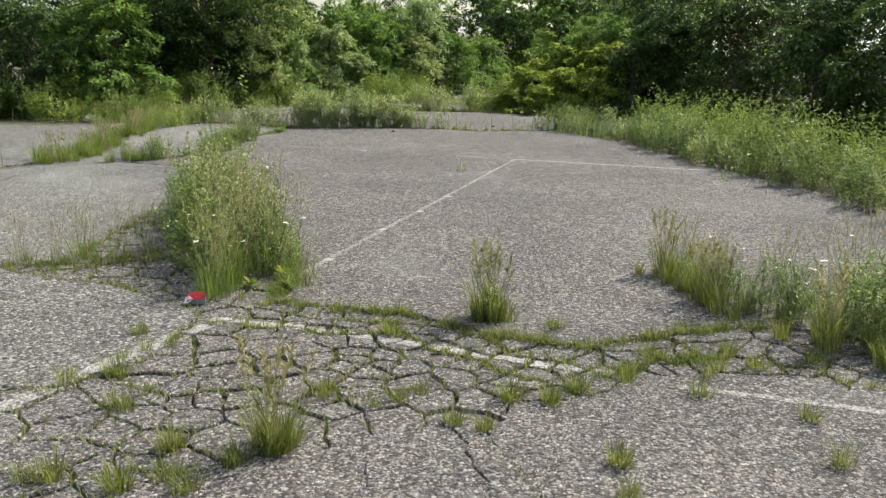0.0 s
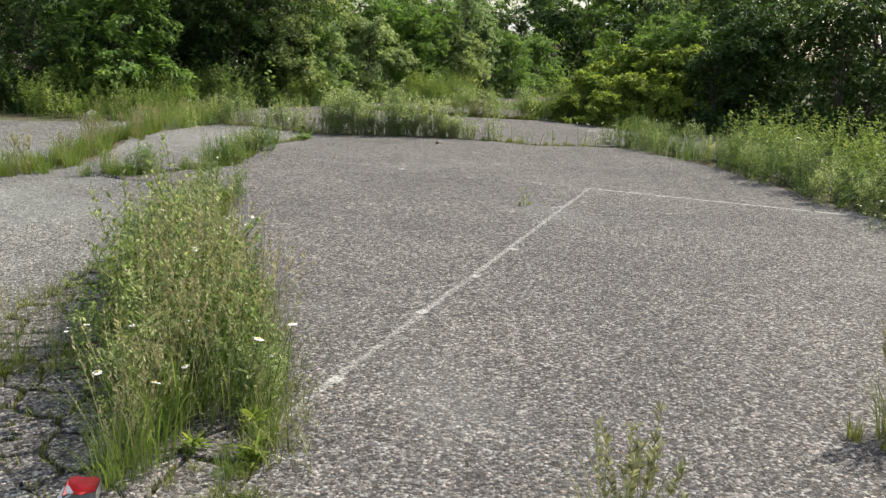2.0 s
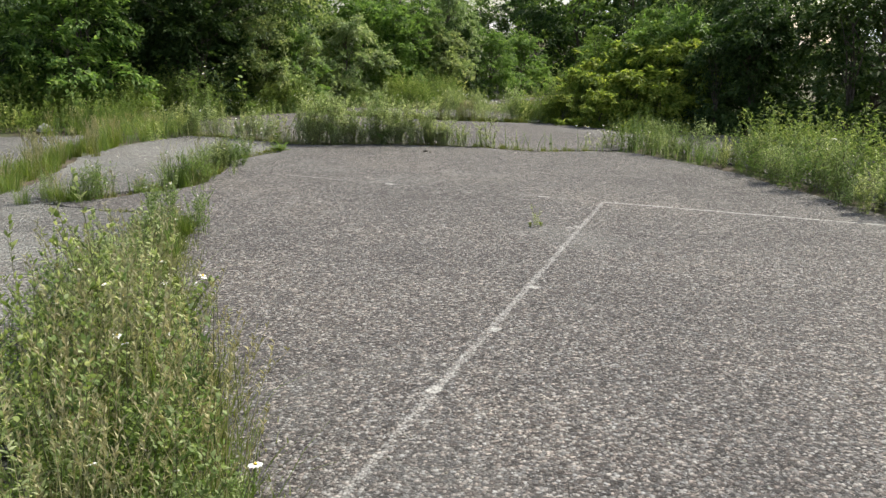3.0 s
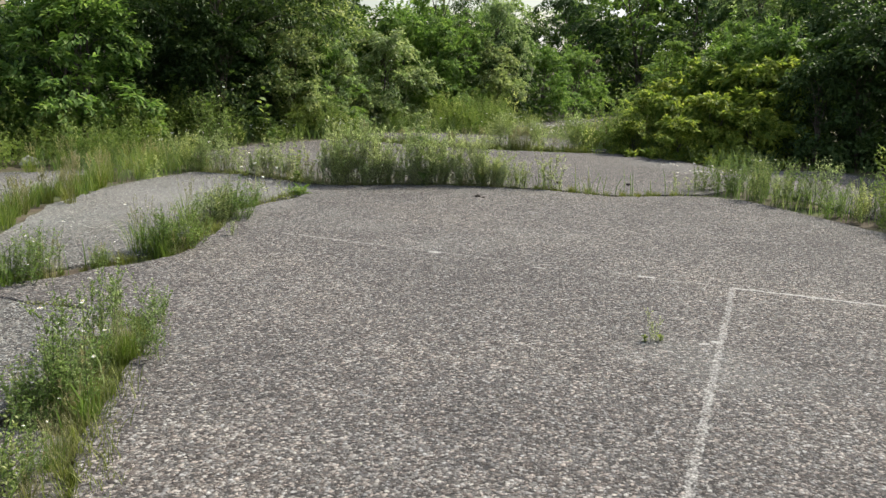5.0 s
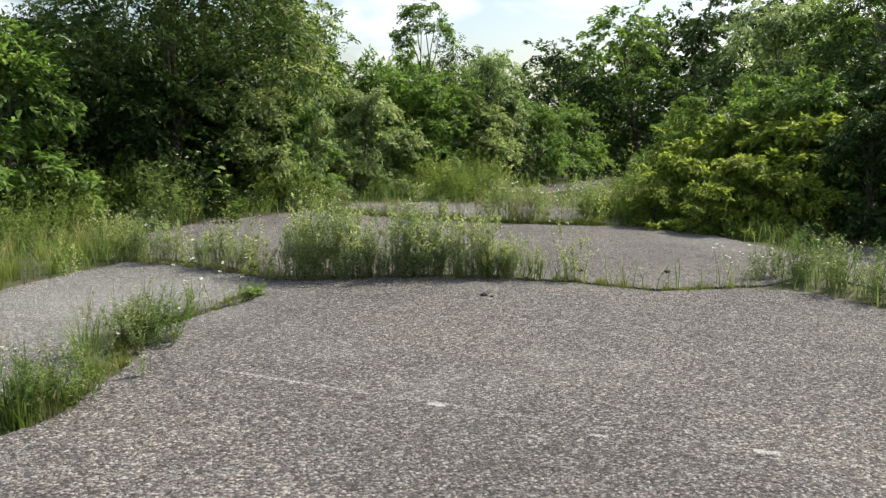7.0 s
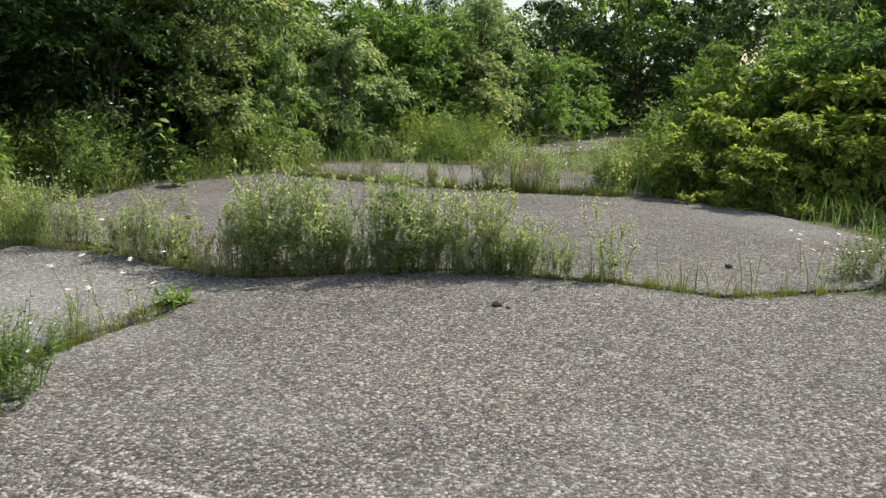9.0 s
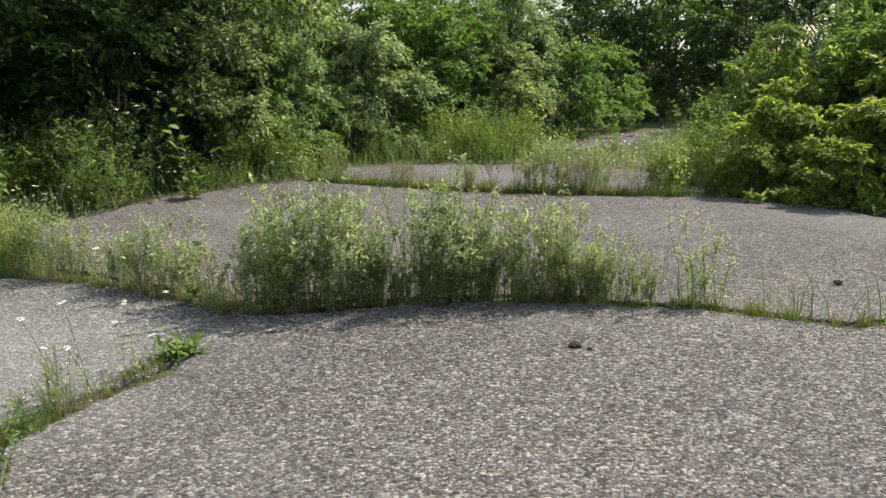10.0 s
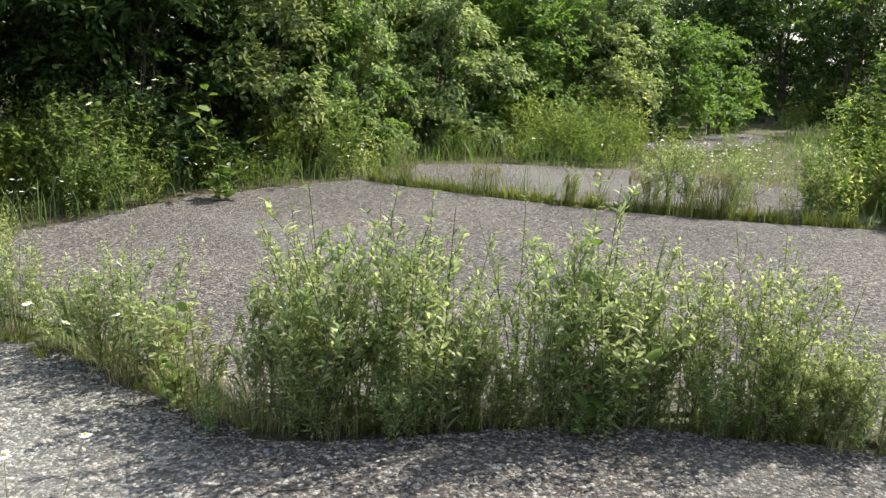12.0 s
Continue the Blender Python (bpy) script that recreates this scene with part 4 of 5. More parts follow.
for x, y in along([(-2.8, 14.05), (-2.1, 14.2), (-1.1, 14.46), (-0.5, 14.48)], 0.09):
    put(random.choice((THIN, BUSHY, STRAW)), x + random.gauss(0, 0.05), y + random.gauss(0, 0.05), random.uniform(0.3, 0.6), "short weed at the foot of the tall row", "weed", "weeds in the cross crack")
for x, y, size in [(-0.52, 14.5, 0.62), (-0.3, 14.48, 0.5), (-3.3, 14.4, 0.62), (-3.5, 14.46, 0.68), (-3.72, 14.56, 0.5), (-4.15, 14.7, 0.6), (-4.5, 14.78, 0.7), (-4.75, 14.85, 0.75)]:
    put(ASTER, x, y, size, "leafy green weed clump growing from an asphalt crack", "weed", "weeds in the cross crack")
for x, y, size in [(-2.95, 14.1, 0.9), (-3.25, 14.4, 0.85), (-3.45, 14.42, 0.95), (-3.7, 14.6, 0.75), (-0.42, 14.52, 0.62), (-0.25, 14.5, 0.5), (0.02, 14.5, 0.95), (0.12, 14.48, 0.85),
                   (-4.0, 14.7, 0.8), (-4.3, 14.75, 0.9), (-4.6, 14.8, 0.9)]:
    put(THIN, x, y, size, "thin leafy weed standing in an asphalt crack", "weed", "weeds in the cross crack")
for x, y in uneven([(-4.5, 14.7), (-3.4, 14.4), (-2.8, 14.1), (-2.1, 14.25), (-1.1, 14.5), (0.0, 14.44), (0.8, 14.17), (1.7, 14.5)], 0.07):
    put(TUFT if x > -0.4 else random.choice((TUFT, STRAW)), x + random.gauss(0, 0.04), y + random.gauss(0, 0.03), random.uniform(0.25, 0.8), "small grass tuft in an asphalt crack", "grass", "grass tufts in the cracks")

# the strip between the two near slabs
random.seed(41)


def inset(y):
    """Farther along, the growth keeps to the strip's far side."""
    return 0.2 * min(1, max(0, y - 4.2))


for x, y, size in [(-0.58, 3.5, 0.5), (-0.56, 3.66, 0.65), (-0.62, 3.85, 0.7), (-0.62, 4.1, 0.8), (-0.75, 4.35, 0.85), (-0.85, 4.75, 0.85), (-0.98, 5.2, 0.9), (-1.2, 5.6, 0.8), (-1.4, 6.1, 0.75),
                   (-0.24, 4.0, 0.4), (-0.36, 4.35, 0.6), (-0.52, 4.75, 0.7), (-0.8, 5.4, 0.7)]:
    put(TALL_GRASS, x - inset(y), y, size, "arching grass with pale seed heads in a wide crack", "grass", "weeds between the slabs")
for x, y, size in [(-1.05, 4.35, 0.6), (-1.12, 4.75, 0.7), (-0.95, 4.1, 0.5), (-0.28, 4.45, 0.5), (-0.66, 4.05, 0.8), (-0.5, 4.25, 0.85), (-0.82, 4.5, 0.95), (-0.55, 4.6, 0.8), (-0.75, 5.0, 0.95), (-1.02, 5.2, 0.85), (-1.12, 5.65, 0.85), (-1.4, 6.05, 0.75), (-0.3, 4.15, 0.45)]:
    put(random.choice((BUSHY, BUSHY, ASTER)), x - inset(y), y, size * random.uniform(0.85, 1.1), "leafy green weed clump with small daisies", "weed", "weeds between the slabs")
for x, y, size in [(-0.58, 3.7, 0.65), (-0.45, 4.1, 0.75), (-0.74, 4.2, 0.9), (-0.6, 4.45, 0.95), (-0.88, 4.6, 0.9), (-0.46, 4.75, 0.7), (-0.78, 5.05, 0.95), (-0.98, 5.0, 0.75), (-0.66, 5.3, 0.75), (-1.0, 5.55, 0.9), (-1.25, 5.95, 0.8), (-1.55, 6.3, 0.65)]:
    put(WISPY, x - inset(y) + random.gauss(0, 0.04), y, size * random.uniform(0.8, 1.1), "wispy pale-podded weed in a wide crack", "weed", "weeds between the slabs")
for x, y, size in [(-0.45, 4.05, 0.75), (-0.32, 4.3, 0.85), (-0.55, 4.55, 1.0), (-0.42, 4.75, 0.8), (-0.68, 5.0, 1.0), (-0.88, 5.45, 0.95), (-1.1, 6.0, 0.9), (-0.6, 3.6, 0.75), (-0.85, 4.3, 0.95), (-0.75, 4.75, 1.0), (-0.56, 3.95, 0.9), (-1.3, 5.8, 0.85)]:
    put(SEEDY, x - inset(y), y, size, "wispy grass with many pale seed heads in a wide crack", "grass", "weeds between the slabs")
for x, y, size in [(-1.45, 5.35, 0.7), (-1.6, 5.8, 0.75), (-1.72, 6.2, 0.65), (-1.3, 5.0, 0.65), (-1.8, 6.55, 0.55)]:
    put(BUSHY, x, y, size, "leafy green weed clump with small daisies", "weed", "weeds between the slabs")
    put(WISPY, x + 0.1, y + 0.12, size, "wispy pale-podded weed in a wide crack", "weed", "weeds between the slabs")
for x, y, size in [(-0.4, 3.5, 0.5), (-0.3, 3.42, 0.45), (-0.22, 3.5, 0.6), (-0.18, 3.62, 0.7), (-0.35, 3.62, 0.5), (-0.42, 3.75, 0.6), (-0.28, 3.75, 0.6)]:
    put(random.choice((TUFT, TUFT, CREEP)), x, y, size * 0.8, "low bright weed at the foot of the tall clump", "weed", "weeds between the slabs")
for x, y in [(-0.78, 4.6), (-0.42, 4.5), (-1.05, 5.3), (-0.62, 5.2), (-1.35, 6.1)]:
    put(BARE, x, y, random.uniform(0.75, 1.0), "tall wispy weed with bare stems", "weed", "weeds between the slabs")
for x, y in along([(-0.22, 3.6), (-0.26, 3.95), (-0.42, 4.4)], 0.1):
    put(random.choice((TUFT, GREEN_TUFT, CREEP)), x + random.gauss(0, 0.05), y, random.uniform(0.4, 0.75), "low green weed at the crack's edge", "weed", "weeds between the slabs")
for x, y, size in [(-1.84, 4.32, 0.6), (-1.75, 4.3, 0.5), (-1.55, 4.36, 0.55), (-2.2, 4.2, 0.5), (-1.4, 4.5, 0.5), (-1.95, 4.25, 0.45)]:
    put(SEEDY, x, y, size, "thin pale grass standing in a crack", "grass", "grass tufts in the cracks")
    put(TUFT, x + 0.05, y, size * 1.3, "grass tuft in an asphalt crack", "grass", "grass tufts in the cracks")
# farther on the strip breaks up into clumps with low grass between
for line, step in (([(-1.62, 6.7), (-2.0, 7.8), (-2.15, 8.6)], 0.06), ([(-3.6, 9.25), (-3.38, 9.45), (-3.08, 9.9), (-2.86, 10.3), (-2.88, 11.0), (-3.1, 12.0), (-2.96, 12.6), (-2.76, 13.2)], 0.085)):
    for x, y in along(line, step):
        put(random.choice((TUFT, TUFT, TUFT, STRAW)), x + random.gauss(0, 0.05), y, random.uniform(0.3, 0.8), "low grass in the crack between slabs", "grass", "weeds between the slabs")
for x, y, spread, n, size in [(-1.72, 6.9, 0.1, 4, 0.45), (-2.0, 7.55, 0.12, 9, 0.6), (-2.18, 8.15, 0.11, 8, 0.55), (-2.16, 8.68, 0.05, 3, 0.3), (-3.7, 9.1, 0.12, 6, 0.5), (-3.4, 9.35, 0.1, 8, 0.6), (-3.1, 9.85, 0.06, 3, 0.35),
                              (-2.86, 10.3, 0.08, 10, 0.72), (-2.92, 11.0, 0.06, 2, 0.35), (-3.02, 11.75, 0.13, 8, 0.68), (-3.0, 12.5, 0.06, 3, 0.32)]:
    for k in range(n):
        kinds = random.choice((BUSHY, BUSHY, WISPY, GREEN_TUFT, TALL_GRASS))
        put(kinds, x + random.gauss(0, spread), y + random.gauss(0, spread * 1.4), size * random.uniform(0.6, 1.15) * (1.7 if kinds is GREEN_TUFT else 0.8 if kinds is TALL_GRASS else 1), "mixed leafy weeds in the crack between slabs", "weed", "weeds between the slabs")
for x, y, size in [(-3.12, 11.5, 0.75), (-3.0, 11.7, 0.8), (-2.9, 11.55, 0.6), (-3.2, 11.85, 0.7), (-2.62, 11.0, 0.4)]:
    put(BARE, x + 0.04, y + 0.06, size * 0.85, "tall thin-stemmed weed in a crack", "weed", "weeds between the slabs")
    put(THIN, x, y, size * 0.8, "leafy green weed clump in a crack", "weed", "weeds between the slabs")
for x, y in [(-2.74, 13.2), (-2.68, 13.28), (-2.8, 13.24), (-2.72, 13.3)]:
    put(BROAD, x, y, random.uniform(0.6, 0.85), "bright green broad-leaved weed in a crack", "weed", "weeds between the slabs")
for x, y in [(-2.86, 13.0), (-2.95, 12.75), (-0.55, 3.9), (-0.35, 4.05), (-3.45, 14.35), (2.75, 3.35), (3.95, 8.9)]:
    put(DAISY, x, y, 1.0, "white daisies on thin stems in a crack", "flower", "daisies")

for k in range(64):
    t = random.random()
    put(CREEP, 1.3 + 2.5 * t + random.gauss(0, 0.14), 18.75 - 1.25 * t + random.gauss(0, 0.12), random.uniform(0.45, 1.0), "low yellow-green vine leaves creeping over the pavement's edge", "weed", "creeping vine")

# the strip along the court's right-hand side
random.seed(51)
EDGE = [(1.75, 15.0), (2.55, 14.1), (3.15, 12.9), (3.65, 11.1), (3.95, 9.8), (4.5, 8.2), (4.85, 7.2), (5.0, 6.2)]
for x, y in along(EDGE, 0.21):
    for row, size in ((0.12, 0.75), (0.42, 0.85), (0.8, 0.95), (1.25, 1.0)):
        if y > 13.6 and row > 0.5:
            continue
        if row > 0.5:
            put_far(FAR_WEED[1:3], x + row + random.gauss(0, 0.1), y + row * 0.4 + random.gauss(0, 0.12), size * random.uniform(0.75, 1.15))
            continue
        kinds = random.choice((ASTER, FAR_WEED[1:], FAR_WEED[1:3], WISPY, BUSHY))
        put(kinds, x + row + random.gauss(0, 0.1), y + row * 0.4 + random.gauss(0, 0.12), size * random.uniform(0.75, 1.15) * (0.75 if y > 13 else 1), "tall leafy weed clump along the pavement's edge", "weed", "weeds along the court")
for k in range(16):
    put(DAISY, random.uniform(1.5, 2.9), random.uniform(14.6, 15.4), random.uniform(0.5, 0.9), "white daisies along the pavement's edge", "flower", "daisies")
for x, y, size in [(2.4, 4.3, 0.5), (2.46, 4.1, 0.55), (2.52, 3.85, 0.5), (2.62, 3.6, 0.5), (2.8, 3.45, 0.45), (2.95, 3.25, 0.55), (3.15, 3.1, 0.7), (3.3, 3.3, 0.8), (3.5, 3.2, 0.9), (3.6, 3.6, 0.8), (3.0, 3.7, 0.5), (3.5, 2.9, 0.85)]:
    put(TALL_GRASS, x, y, size * 0.8, "thick grass clump growing over the broken asphalt", "grass", "grass beside the court", z=0)
for x, y, size in [(2.42, 4.25, 0.6), (2.55, 3.9, 0.5), (2.8, 3.75, 0.55), (3.0, 4.0, 0.6), (3.2, 3.8, 0.65), (3.5, 4.1, 0.8), (3.7, 3.9, 0.8)]:
    put(SEEDY, x, y, size, "sparse pale seeding grass over the broken asphalt", "grass", "grass beside the court", z=0)
for x, y, size in [(2.44, 4.15, 0.45), (2.52, 3.9, 0.5), (2.6, 3.7, 0.5), (2.72, 3.55, 0.55), (2.86, 3.42, 0.55), (3.0, 3.3, 0.6), (2.95, 3.55, 0.6), (3.15, 3.45, 0.7), (3.3, 3.6, 0.7), (3.1, 2.95, 0.5), (3.05, 3.15, 0.6), (3.2, 3.0, 0.75), (3.4, 3.1, 0.9), (3.45, 2.8, 0.8), (3.6, 3.3, 0.95), (3.25, 3.4, 0.7), (3.7, 3.0, 0.9)]:
    put(random.choice((BUSHY, BUSHY, THIN)), x, y, size, "leafy weed clump growing over the broken asphalt", "weed", "grass beside the court", z=0)

for k in range(26):
    x, y = random.choice([(2.3, 4.3), (2.33, 4.0), (2.42, 3.7), (2.5, 3.45), (2.65, 3.15), (2.85, 3.0), (3.1, 2.8)])
    put(random.choice((TUFT, TALL_TUFT, TUFT)), x + random.gauss(0, 0.07), y + random.gauss(0, 0.07), random.uniform(0.6, 1.3), "grass tuft at the edge of the overgrown asphalt", "grass", "grass beside the court", z=0)

# weeds before the trees, left and far
random.seed(61)


def trodden(x, y):
    """The open way that leads on between the trees."""
    return y > 18.9 and abs(x - (-0.5 + 0.16 * (y - 20))) < 1.15


BELTS = (([(-8.5, 14.2), (-6.1, 14.7), (-5.6, 16.3), (-5.3, 18.1), (-4.1, 19.8), (-3.7, 21.4)], (-0.9, 0.55), 1.7, 250), ([(-3.6, 21.9), (-1.4, 22.0), (0.4, 21.8)], (0.1, 1.0), 3.0, 360),
         ([(0.9, 19.1), (1.9, 19.0), (1.6, 21.5), (2.2, 24.0)], (0.3, 0.9), 1.2, 150), ([(1.3, 28.6), (3.0, 31.0), (5.0, 40.0)], (0.5, 0.8), 2.5, 70))
for line, way, width, n in BELTS:
    pts = along(line, 0.05)
    for _ in range(n):
        x, y = random.choice(pts)
        u = random.random()
        x, y = x + way[0] * u * width + random.gauss(0, 0.2), y + way[1] * u * width + random.gauss(0, 0.2)
        if trodden(x, y) and random.random() < 0.72:
            continue
        if free(x, y) and noise.noise(Vector((x * 1.1, y * 1.1, 4))) > -0.32:
            tall = 0.6 + 0.6 * u + 0.45 * noise.noise(Vector((x * 0.8, y * 0.8, 9)))
            tall *= 0.45 if trodden(x, y) else 1
            put_far(random.choice((FAR_WEED[1:], FAR_WEED[1:], FAR_WEED)), x, y, max(0.22, tall * random.uniform(0.7, 1.25)))
for k in range(16):
    put(BARE + DOCK + BUSHY, -5.8 + random.gauss(0, 0.5), 18.2 + random.gauss(0, 0.5), random.uniform(1.1, 1.7), "tall leafy weed spire before the trees", "weed", "weeds before the trees")
for k in range(60):
    x, y = random.uniform(-6.6, -4.5), random.uniform(13.3, 16.2)
    if free(x, y):
        put_far(random.choice((FAR_WEED, FAR_WEED, TALL_GRASS)), x, y, random.uniform(0.3, 0.62))
for k in range(60):
    x, y = random.choice([(-5.4, 16.4), (-5.2, 17.6), (-4.8, 18.6), (-4.2, 20.0), (-3.0, 22.4), (0.3, 21.8), (1.2, 20.4), (1.0, 22.5), (-5.8, 16.6), (-1.0, 22.4)])
    x, y = x + random.gauss(0, 0.6), y + random.gauss(0, 0.5)
    if free(x, y):
        put_far(DAISY, x, y, random.uniform(0.7, 1.1))
for x, y in along([(-4.62, 8.7), (-4.5, 9.4), (-4.7, 10.4), (-5.1, 11.9), (-5.2, 13.4)], 0.075):
    put(random.choice((GREEN_TUFT, GREEN_TUFT, GREEN_TUFT, TALL_TUFT)), x + random.gauss(0, 0.12), y + random.gauss(0, 0.05), random.uniform(0.7, 1.3), "low green grass strip between two slabs", "grass", "grass tufts in the cracks")
for x, y in uneven([(-3.9, 19.72), (-2.7, 19.3), (-1.5, 18.98), (0.7, 18.92)], 0.07, 0.8):
    put(random.choice((TUFT, TUFT, TUFT, TALL_TUFT)), x, y, random.uniform(0.6, 1.25), "grass in the crack between slabs", "grass", "grass tufts in the cracks")
for k in range(34):
    x = random.uniform(0.5, 2.2)
    put_far((FAR_WEED, TALL_GRASS)[k % 3 == 0], x, 19.0 + random.random() * 0.9 + 0.1 * x, random.uniform(0.5, 0.95))
for x, y, size in [(-0.98, 19.2, 0.8), (-0.8, 19.15, 0.95), (-0.66, 19.25, 0.85), (-0.3, 19.2, 0.75), (-1.75, 19.15, 0.5), (0.25, 19.2, 0.7), (0.42, 19.3, 0.9), (-0.15, 19.6, 0.5)]:
    put(THIN + ASTER, x, y, size, "leafy weed clump in the crack before the far slab", "weed", "weeds before the trees")
for k in range(16):
    put(DAISY, random.gauss(-0.1, 0.6), random.uniform(20.0, 23.0), random.uniform(0.6, 1.0), "white daisies growing on the overgrown far slab", "flower", "daisies")

# tufts in the near cracks
random.seed(71)
for x, y, size in [(0.31, 1.68, 1.3), (0.28, 1.64, 0.9), (1.07, 3.27, 1.45), (1.13, 3.3, 1.2)]:
    put(TALL_TUFT, x, y, size, "tall thin grass tuft in an asphalt crack", "grass", "grass tufts in the cracks")
    for k in range(5):
        put(TUFT, x + random.gauss(0, 0.06), y + random.gauss(0, 0.03), size * random.uniform(0.6, 1.0), "grass tuft in an asphalt crack", "grass", "grass tufts in the cracks")
put(THIN, 1.1, 3.24, 0.55, "thin pale weed in a grass tuft", "weed", "grass tufts in the cracks")
put(BARE, 1.07, 3.23, 0.62, "thin bare-stemmed weed in a grass tuft", "weed", "grass tufts in the cracks")
SPOTS = [(0.80, 2.25), (0.71, 2.12), (0.59, 2.08), (-0.76, 2.83), (-0.58, 2.27), (-0.47, 1.95), (-0.10, 1.63), (-0.49, 1.34), (-0.37, 1.35), (-0.17, 1.33), (0.99, 1.96),
         (1.10, 1.89), (1.20, 2.20), (1.37, 2.16), (1.53, 2.33), (1.73, 2.48), (1.92, 2.79), (2.20, 2.59), (2.42, 2.69), (2.70, 2.79), (2.08, 2.32), (2.47, 2.10), (2.43, 1.72),
         (0.37, 2.21), (0.16, 1.52), (0.02, 1.39), (0.11, 1.32), (1.63, 1.66), (1.58, 1.42), (1.49, 3.17), (0.60, 2.98)]
for x, y in SPOTS:
    for k in range(2):
        put(TUFT, x + random.gauss(0, 0.025), y + random.gauss(0, 0.015), random.uniform(0.45, 0.95), "small grass tuft in an asphalt crack", "grass", "grass tufts in the cracks")
for line, step in (([(0.36, 3.35), (0.62, 3.36), (0.85, 3.23), (1.03, 3.05), (1.33, 2.98), (1.5, 2.91), (1.81, 3.02), (2.47, 3.29)], 0.075), ([(1.48, 2.66), (1.68, 2.47), (2.0, 2.8), (2.39, 3.0)], 0.08),
                   ([(-2.25, 4.04), (-1.72, 4.2), (-1.25, 4.4)], 0.11), ([(-1.03, 2.07), (-0.63, 2.28), (-0.56, 2.5), (-0.5, 2.9)], 0.12), ([(-0.2, 3.44), (0.1, 3.4), (0.36, 3.34)], 0.12)):
    for x, y in uneven(line, step * 0.7, 0.7):
        put(TUFT, x, y, random.uniform(0.25, 0.75), "small grass tuft in an asphalt crack", "grass", "grass tufts in the cracks")
for x, y in [(0.69, 8.95)]:
    put(THIN, x, y, 0.28, "small lone weed on the open asphalt", "weed", "weeds on the court", z=0)
    for side in (-0.05, 0.04):
        put(CREEP, x + side, y + 0.3 * side, 0.22, "low olive weed leaves on the open asphalt", "weed", "weeds on the court", z=0)

join_distant("far_weeds", "tall mixed green weeds and grass before the trees")
for ob in MASTERS:
    for o in (*ob.children_recursive, ob):
        bpy.data.objects.remove(o)


# ---- low growth that nobody could count ----
def low_growth():
    global rng
    rng = np.random.default_rng(99)
    bag = Bag()
    keep = []
    while len(keep) < 27000:
        x, y = rng.uniform(-11, 10), 4 + 34 * rng.uniform(0, 1)
        if len(keep) > 9000:
            x, y = rng.uniform(-6.5, 3.5), rng.uniform(13.2, 28)
        if free(x, y):
            keep.append((x, y, -0.03))
    p = np.array(keep)
    n = len(p)
    tall = np.array([0.4 if trodden(x, y) else 1.0 for x, y, _ in keep])
    add_blades(bag, p, disc_dirs(n), tall * rng.uniform(0.08, 0.42, n), rng.uniform(0.005, 0.011, n), rng.uniform(0.2, 0.9, n))
    tagged(new("meadow_grass", bag.mesh("meadow_grass", MEADOW)), "thin wild grass on the soil round the court", "grass", kind="stuff")


# where low growth fills the cracks: line, spread, height, density
NEAR_GROWTH = [
    ([(-0.18, 3.44), (0.36, 3.33), (0.62, 3.34), (0.85, 3.21), (1.03, 3.03), (1.33, 2.97), (1.5, 2.90), (1.81, 3.01), (2.47, 3.28), (2.62, 3.29)], 0.024, 1.1, 230),
    ([(1.62, 2.36), (1.74, 2.55), (1.93, 2.71), (2.25, 2.78)], 0.032, 1.3, 330),
    ([(-0.44, 3.03), (-0.18, 3.03), (0.21, 2.94), (0.6, 3.02), (0.86, 2.75), (1.2, 2.49), (1.36, 2.37)], 0.018, 0.85, 120),
    ([(0.06, 3.2), (0.58, 3.18), (0.85, 3.17), (1.15, 2.95)], 0.016, 0.85, 120),
    ([(-1.03, 2.07), (-0.79, 2.1), (-0.63, 2.28), (-0.56, 2.5), (-0.53, 2.86), (-0.5, 3.1)], 0.018, 1.0, 90),
    ([(-0.62, 3.26), (-0.8, 3.36), (-1.06, 3.56), (-1.31, 3.72), (-1.73, 3.75), (-2.25, 4.02)], 0.016, 0.9, 80),
]
FAR_GROWTH = [
    ([(-2.25, 4.04), (-1.85, 4.15), (-1.95, 4.85), (-1.98, 5.4), (-2.04, 6.0)], 0.025, 1.0, 100),
]
FAR_GROWTH += [
    ([(-1.75, 4.1), (-1.3, 4.35), (-1.35, 4.8), (-1.5, 5.3), (-1.7, 5.9)], 0.04, 1.2, 130),
    ([(-4.6, 14.72), (-3.4, 14.4), (-2.8, 14.05), (-2.1, 14.24), (-1.1, 14.5), (0.0, 14.43), (0.8, 14.15), (1.7, 14.5)], 0.035, 0.9, 70),
    ([(-0.1, 3.7), (-0.3, 4.4), (-0.98, 5.9), (-1.4, 6.6), (-2.0, 7.9), (-2.15, 8.6)], 0.07, 1.4, 210),
    ([(-2.2, 8.74), (-2.65, 8.85), (-3.3, 8.94)], 0.015, 0.7, 120),
    ([(-3.6, 9.2), (-3.4, 9.45), (-3.1, 9.9), (-2.86, 10.3), (-2.88, 11.0), (-3.1, 12.1), (-2.95, 12.64), (-2.74, 13.2)], 0.045, 1.0, 90),
    ([(-3.9, 19.7), (-2.7, 19.3), (-1.5, 18.98), (0.7, 18.92)], 0.06, 1.6, 130),
]


